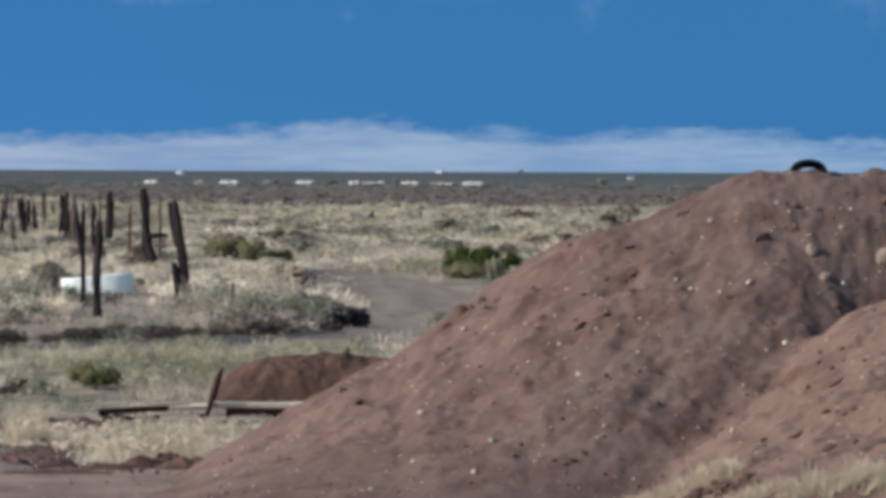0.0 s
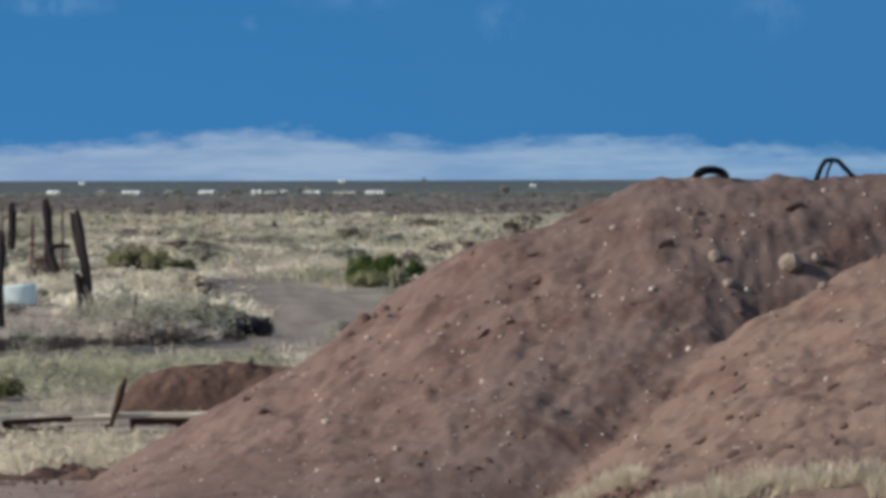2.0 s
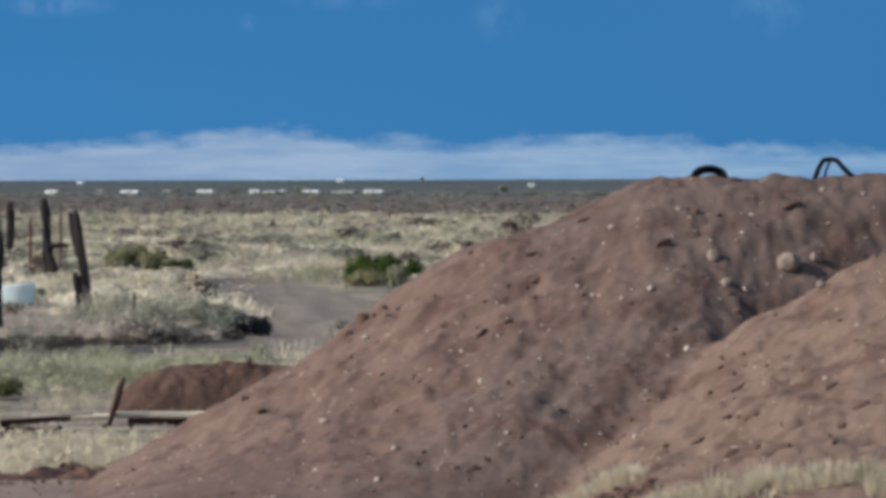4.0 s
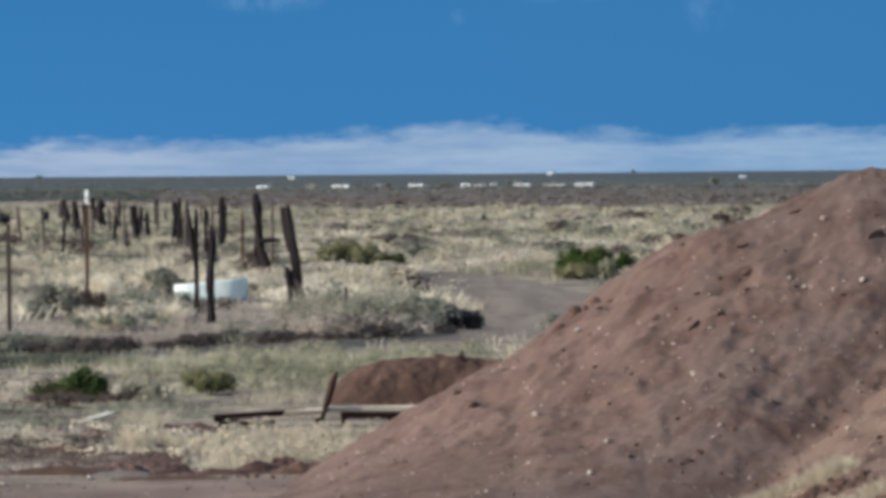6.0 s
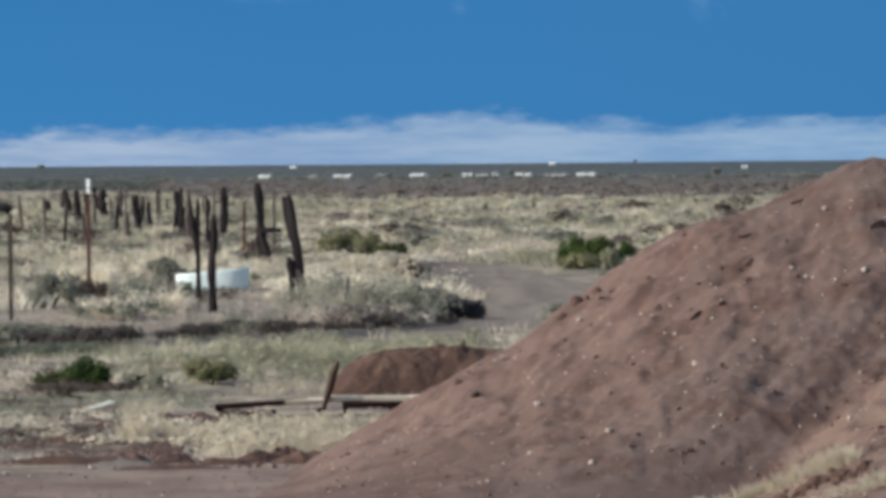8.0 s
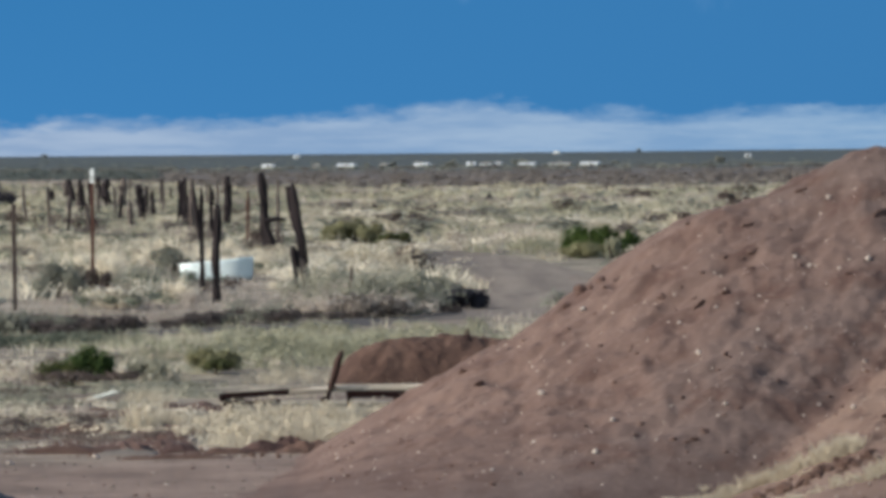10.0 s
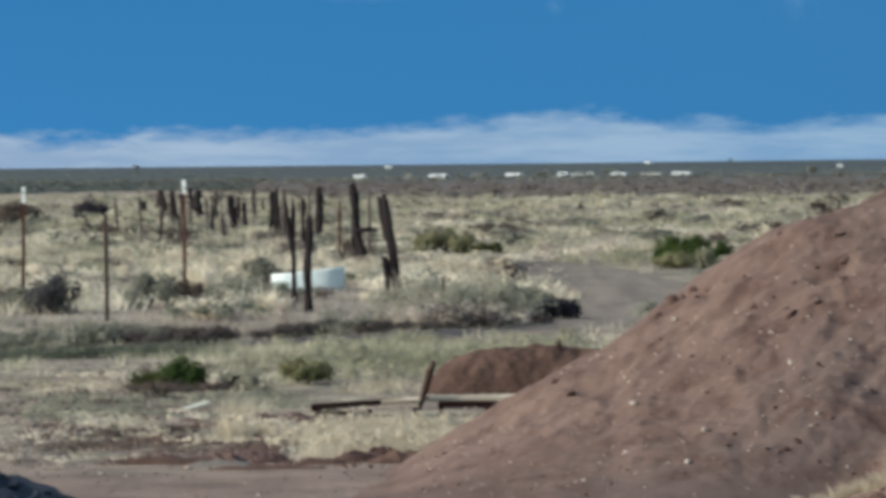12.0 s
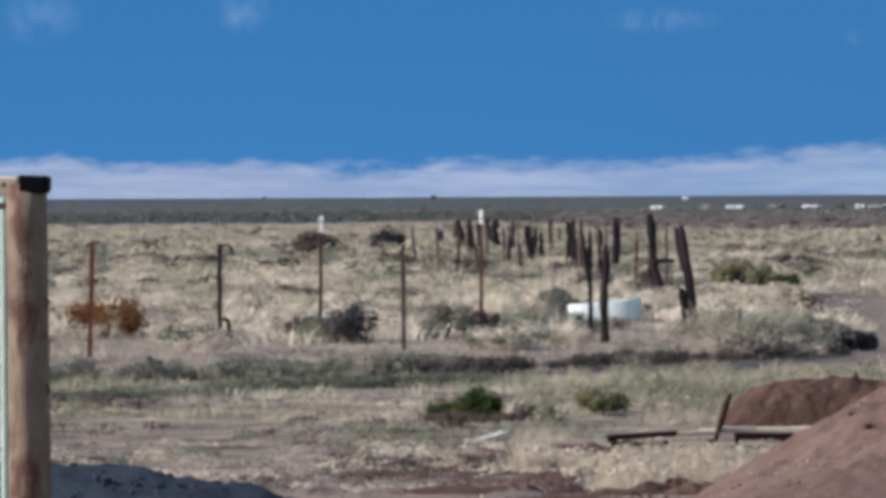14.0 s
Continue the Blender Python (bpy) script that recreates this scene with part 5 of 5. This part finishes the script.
roadside = [(y * gr.uniform(-0.0215, -0.004), y) for y in gr.uniform(59.5, 67.0, 60)]
scrub("sage_weeds", 60, 59, 67, 0.46, 0.32, 0.017, 620, PALE_SAGE, "tall pale grey-green weeds beside the track", 78, spots=roadside)
verge = [(y * gr.uniform(-0.024, -0.004), y) for y in gr.uniform(58.4, 62.5, 34)]
scrub("dry_weeds", 34, 58, 63, 0.34, 0.24, 0.016, 420, DUN, "grey-beige dead weeds in front of the sagebrush", 85, spots=verge)
scrub("track_weeds", 90, 43, 53, 0.24, 0.14, 0.012, 200, YELLOW_GREEN, "pale greenish weeds behind the small mound", 72, spots=behind)
scrub("track_weeds", 170, 46, 57, 0.3, 0.12, 0.013, 190, YELLOW_GREEN, "greenish weed cushions before the track", 64, patch=0.5)


# bright clumps of tall dry bunchgrass, one by one
def bunchgrass(x, y, half, high, seed, mat=CREAM):
    rng = np.random.default_rng(seed)
    n = 150
    a, r = rng.uniform(0, 6.283, n), np.sqrt(rng.random(n)) * half
    root = np.stack([np.cos(a) * r * 0.7, np.sin(a) * r * 0.7, np.full(n, -0.03)], 1)
    h = high * rng.uniform(0.5, 1.05, n) * (1 - 0.45 * (r / half) ** 2)
    tip = root + np.stack([np.cos(a) * r * 0.75, np.sin(a) * r * 0.75, h], 1)
    q = rng.uniform(0, 3.14, n)
    side = np.stack([np.cos(q), np.sin(q), np.zeros(n)], 1) * (half * 0.05)
    mid = root * 0.5 + tip * 0.5 + np.stack([np.zeros(n), np.zeros(n), h * 0.12], 1)
    v = np.stack([root - side, root + side, mid + side * 0.9, mid - side * 0.9, tip + side * 0.15], 1).reshape(-1, 3)
    k = np.arange(n)[:, None] * 5
    ob = mesh_object("grass_clump", v.tolist(), (k + np.array([0, 1, 2, 3])).tolist() + (k + np.array([3, 2, 4])).tolist(), mat)
    ob.matrix_world = pose(x, y, land(x, y))
    return tagged(ob, "bright clump of tall dry bunchgrass", "grass clump", "bunchgrass clumps")


bunchgrass(-4.52, 75.4, 0.27, 0.60, 1)
bunchgrass(-4.50, 91.5, 0.30, 0.62, 2)
bunchgrass(-1.84, 34.4, 0.12, 0.24, 6, STRAW)
bunchgrass(-1.68, 34.8, 0.10, 0.17, 7, STRAW)
BUNCHES = [bunchgrass(-6.6, 82.0, 0.30, 0.40, 3), bunchgrass(-8.2, 79.0, 0.34, 0.36, 4), bunchgrass(-7.4, 86.0, 0.32, 0.34, 5)]
for k in range(110):
    y = 62 * (135 / 62) ** rs.random()
    x = y * rs.uniform(-0.16, 0.06)
    if clear(x, y) or off_track(x, y) < 1.3 or bumps(x, y, 0.16, 44.0) < -0.05:
        continue
    c = copy_thing(rs.choice(BUNCHES), pose(x, y, land(x, y), 0, 0, rs.uniform(0, 360)))
    c.scale = [rs.uniform(0.6, 1.25)] * 3
for k in range(44):
    y = rs.uniform(30.2, 37.8)
    x = y * rs.uniform(-0.15, -0.045)
    heap("soil_ridge", x, y, rs.uniform(0.12, 0.40), rs.uniform(0.10, 0.26), rs.uniform(0.020, 0.046), (RED_EARTH, CLOD, GREY_SOIL)[k % 3],
         ("low ridge of dark red soil in the yard", "low ridge of brown crumbly soil in the yard", "low ridge of greyish packed soil in the yard")[k % 3], "soil ridge", 0.8, 11.0 + k)


# ---- the settlement on the horizon ----
def far_house(x, y, w, h, lift, wall, roof_mat, label, gable=0.9, z=None):
    base = land(x, y) if z is None else z
    ob = thing("house", (x, y, base), label, "house", "distant settlement", turn=random.Random(x).uniform(-36, -22))
    d = min(6.0, w * 0.5)
    part("body", add_box(bmesh.new(), (w, d, h), (0, 0, h / 2 - 0.15), None, 0.03), wall, ob)
    bm = bmesh.new()
    c = [bm.verts.new(v) for v in ((-w / 2 - 0.3, -d / 2 - 0.3, h - 0.15), (w / 2 + 0.3, -d / 2 - 0.3, h - 0.15), (w / 2 + 0.3, d / 2 + 0.3, h - 0.15), (-w / 2 - 0.3, d / 2 + 0.3, h - 0.15),
                                   (-w / 2 - 0.3, 0, h + gable), (w / 2 + 0.3, 0, h + gable))]
    for f in ((0, 1, 5, 4), (2, 3, 4, 5), (0, 4, 3), (1, 2, 5), (3, 2, 1, 0)):
        bm.faces.new([c[k] for k in f])
    part("roof", bm, roof_mat, ob)
    for k in range(max(2, int(w / 4))):
        px = -w / 2 + (k + 0.6) * w / max(2, int(w / 4))
        part("window", add_box(bmesh.new(), (0.8, 0.08, 0.6), (px, -d / 2 - 0.02, h * 0.55), None, 0.01), DARK_GLASS, ob)
    part("door", add_box(bmesh.new(), (0.95, 0.08, 2.0), (w * 0.08, -d / 2 - 0.03, 0.9), None, 0.01), DIM_SIDING, ob)
    return ob


SETTLEMENT = [(-303, 26, 2.1, 2560, 0), (-218, 20, 1.6, 2600, 1), (-165, 36, 2.1, 2500, 0), (-98, 20, 1.8, 2620, 1), (-31, 34, 2.0, 2640, 0), (55, 18, 2.4, 2600, 0), (82, 26, 1.6, 2720, 2),
              (104, 12, 1.9, 2720, 0), (155, 32, 2.2, 2350, 0), (214, 50, 1.6, 2600, 2), (266, 38, 1.9, 2580, 0), (545, 12, 3.0, 3950, 0), (206, 13, 3.6, 4720, 0), (-253, 13, 3.4, 4450, 0)]
for bearing, wide, high, dist, look_of in SETTLEMENT:
    m = dist / 9961
    far_house(bearing * m, dist, wide * m * 0.88, high * 0.52, 0, (SIDING, DIM_SIDING, SIDING)[look_of], (ROOF, DIM_SIDING, DIM_SIDING)[look_of],
              ("small white house with a pale roof on the far plain", "dull grey-brown shed on the far plain", "long white house with a dark roof on the far plain")[look_of], 0.45)


def far_tree(bearing, dist, half, high, seed):
    m = dist / 9961
    x, y = bearing * m, dist
    ob = thing("tree", (x, y, land(x, y)), "grey-green bushy tree on the far plain", "tree", "distant trees")
    rng = np.random.default_rng(seed)
    part("trunk", tube([(0, 0, -0.3), (0.1, 0, high * 0.3), (0, 0, high * 0.6)], [half * 0.10, half * 0.07, half * 0.03], 6), STEM, ob)
    v, f = leaf_cloud(rng, 260, half, half, high, half * 0.16, 9, low=high * 0.25)
    mesh_object("crown", v.tolist(), f.tolist(), SAGE, ob)


for i, (b, d, w, h) in enumerate([(20, 2500, 3.4, 2.8), (140, 2560, 4.0, 3.6), (496, 2700, 4.2, 3.6), (-80, 2560, 2.4, 2.4), (352, 4700, 2.6, 4.2), (-700, 4720, 4.0, 4.0), (-1000, 4720, 3.0, 3.5), (-130, 2480, 2.2, 2.2), (310, 2600, 2.4, 2.0)]):
    far_tree(b, d, w * 0.8, h * 0.8, 60 + i)


scrub("sage_scrub", 420, 2180, 2330, 3.2, 0.62, 0.5, 26, SAGE, "low brush in front of the distant houses", 54)
scrub("brown_scrub", 240, 1700, 2250, 2.6, 0.5, 0.5, 24, BROWN_TWIG, "distant low brown brush", 73)
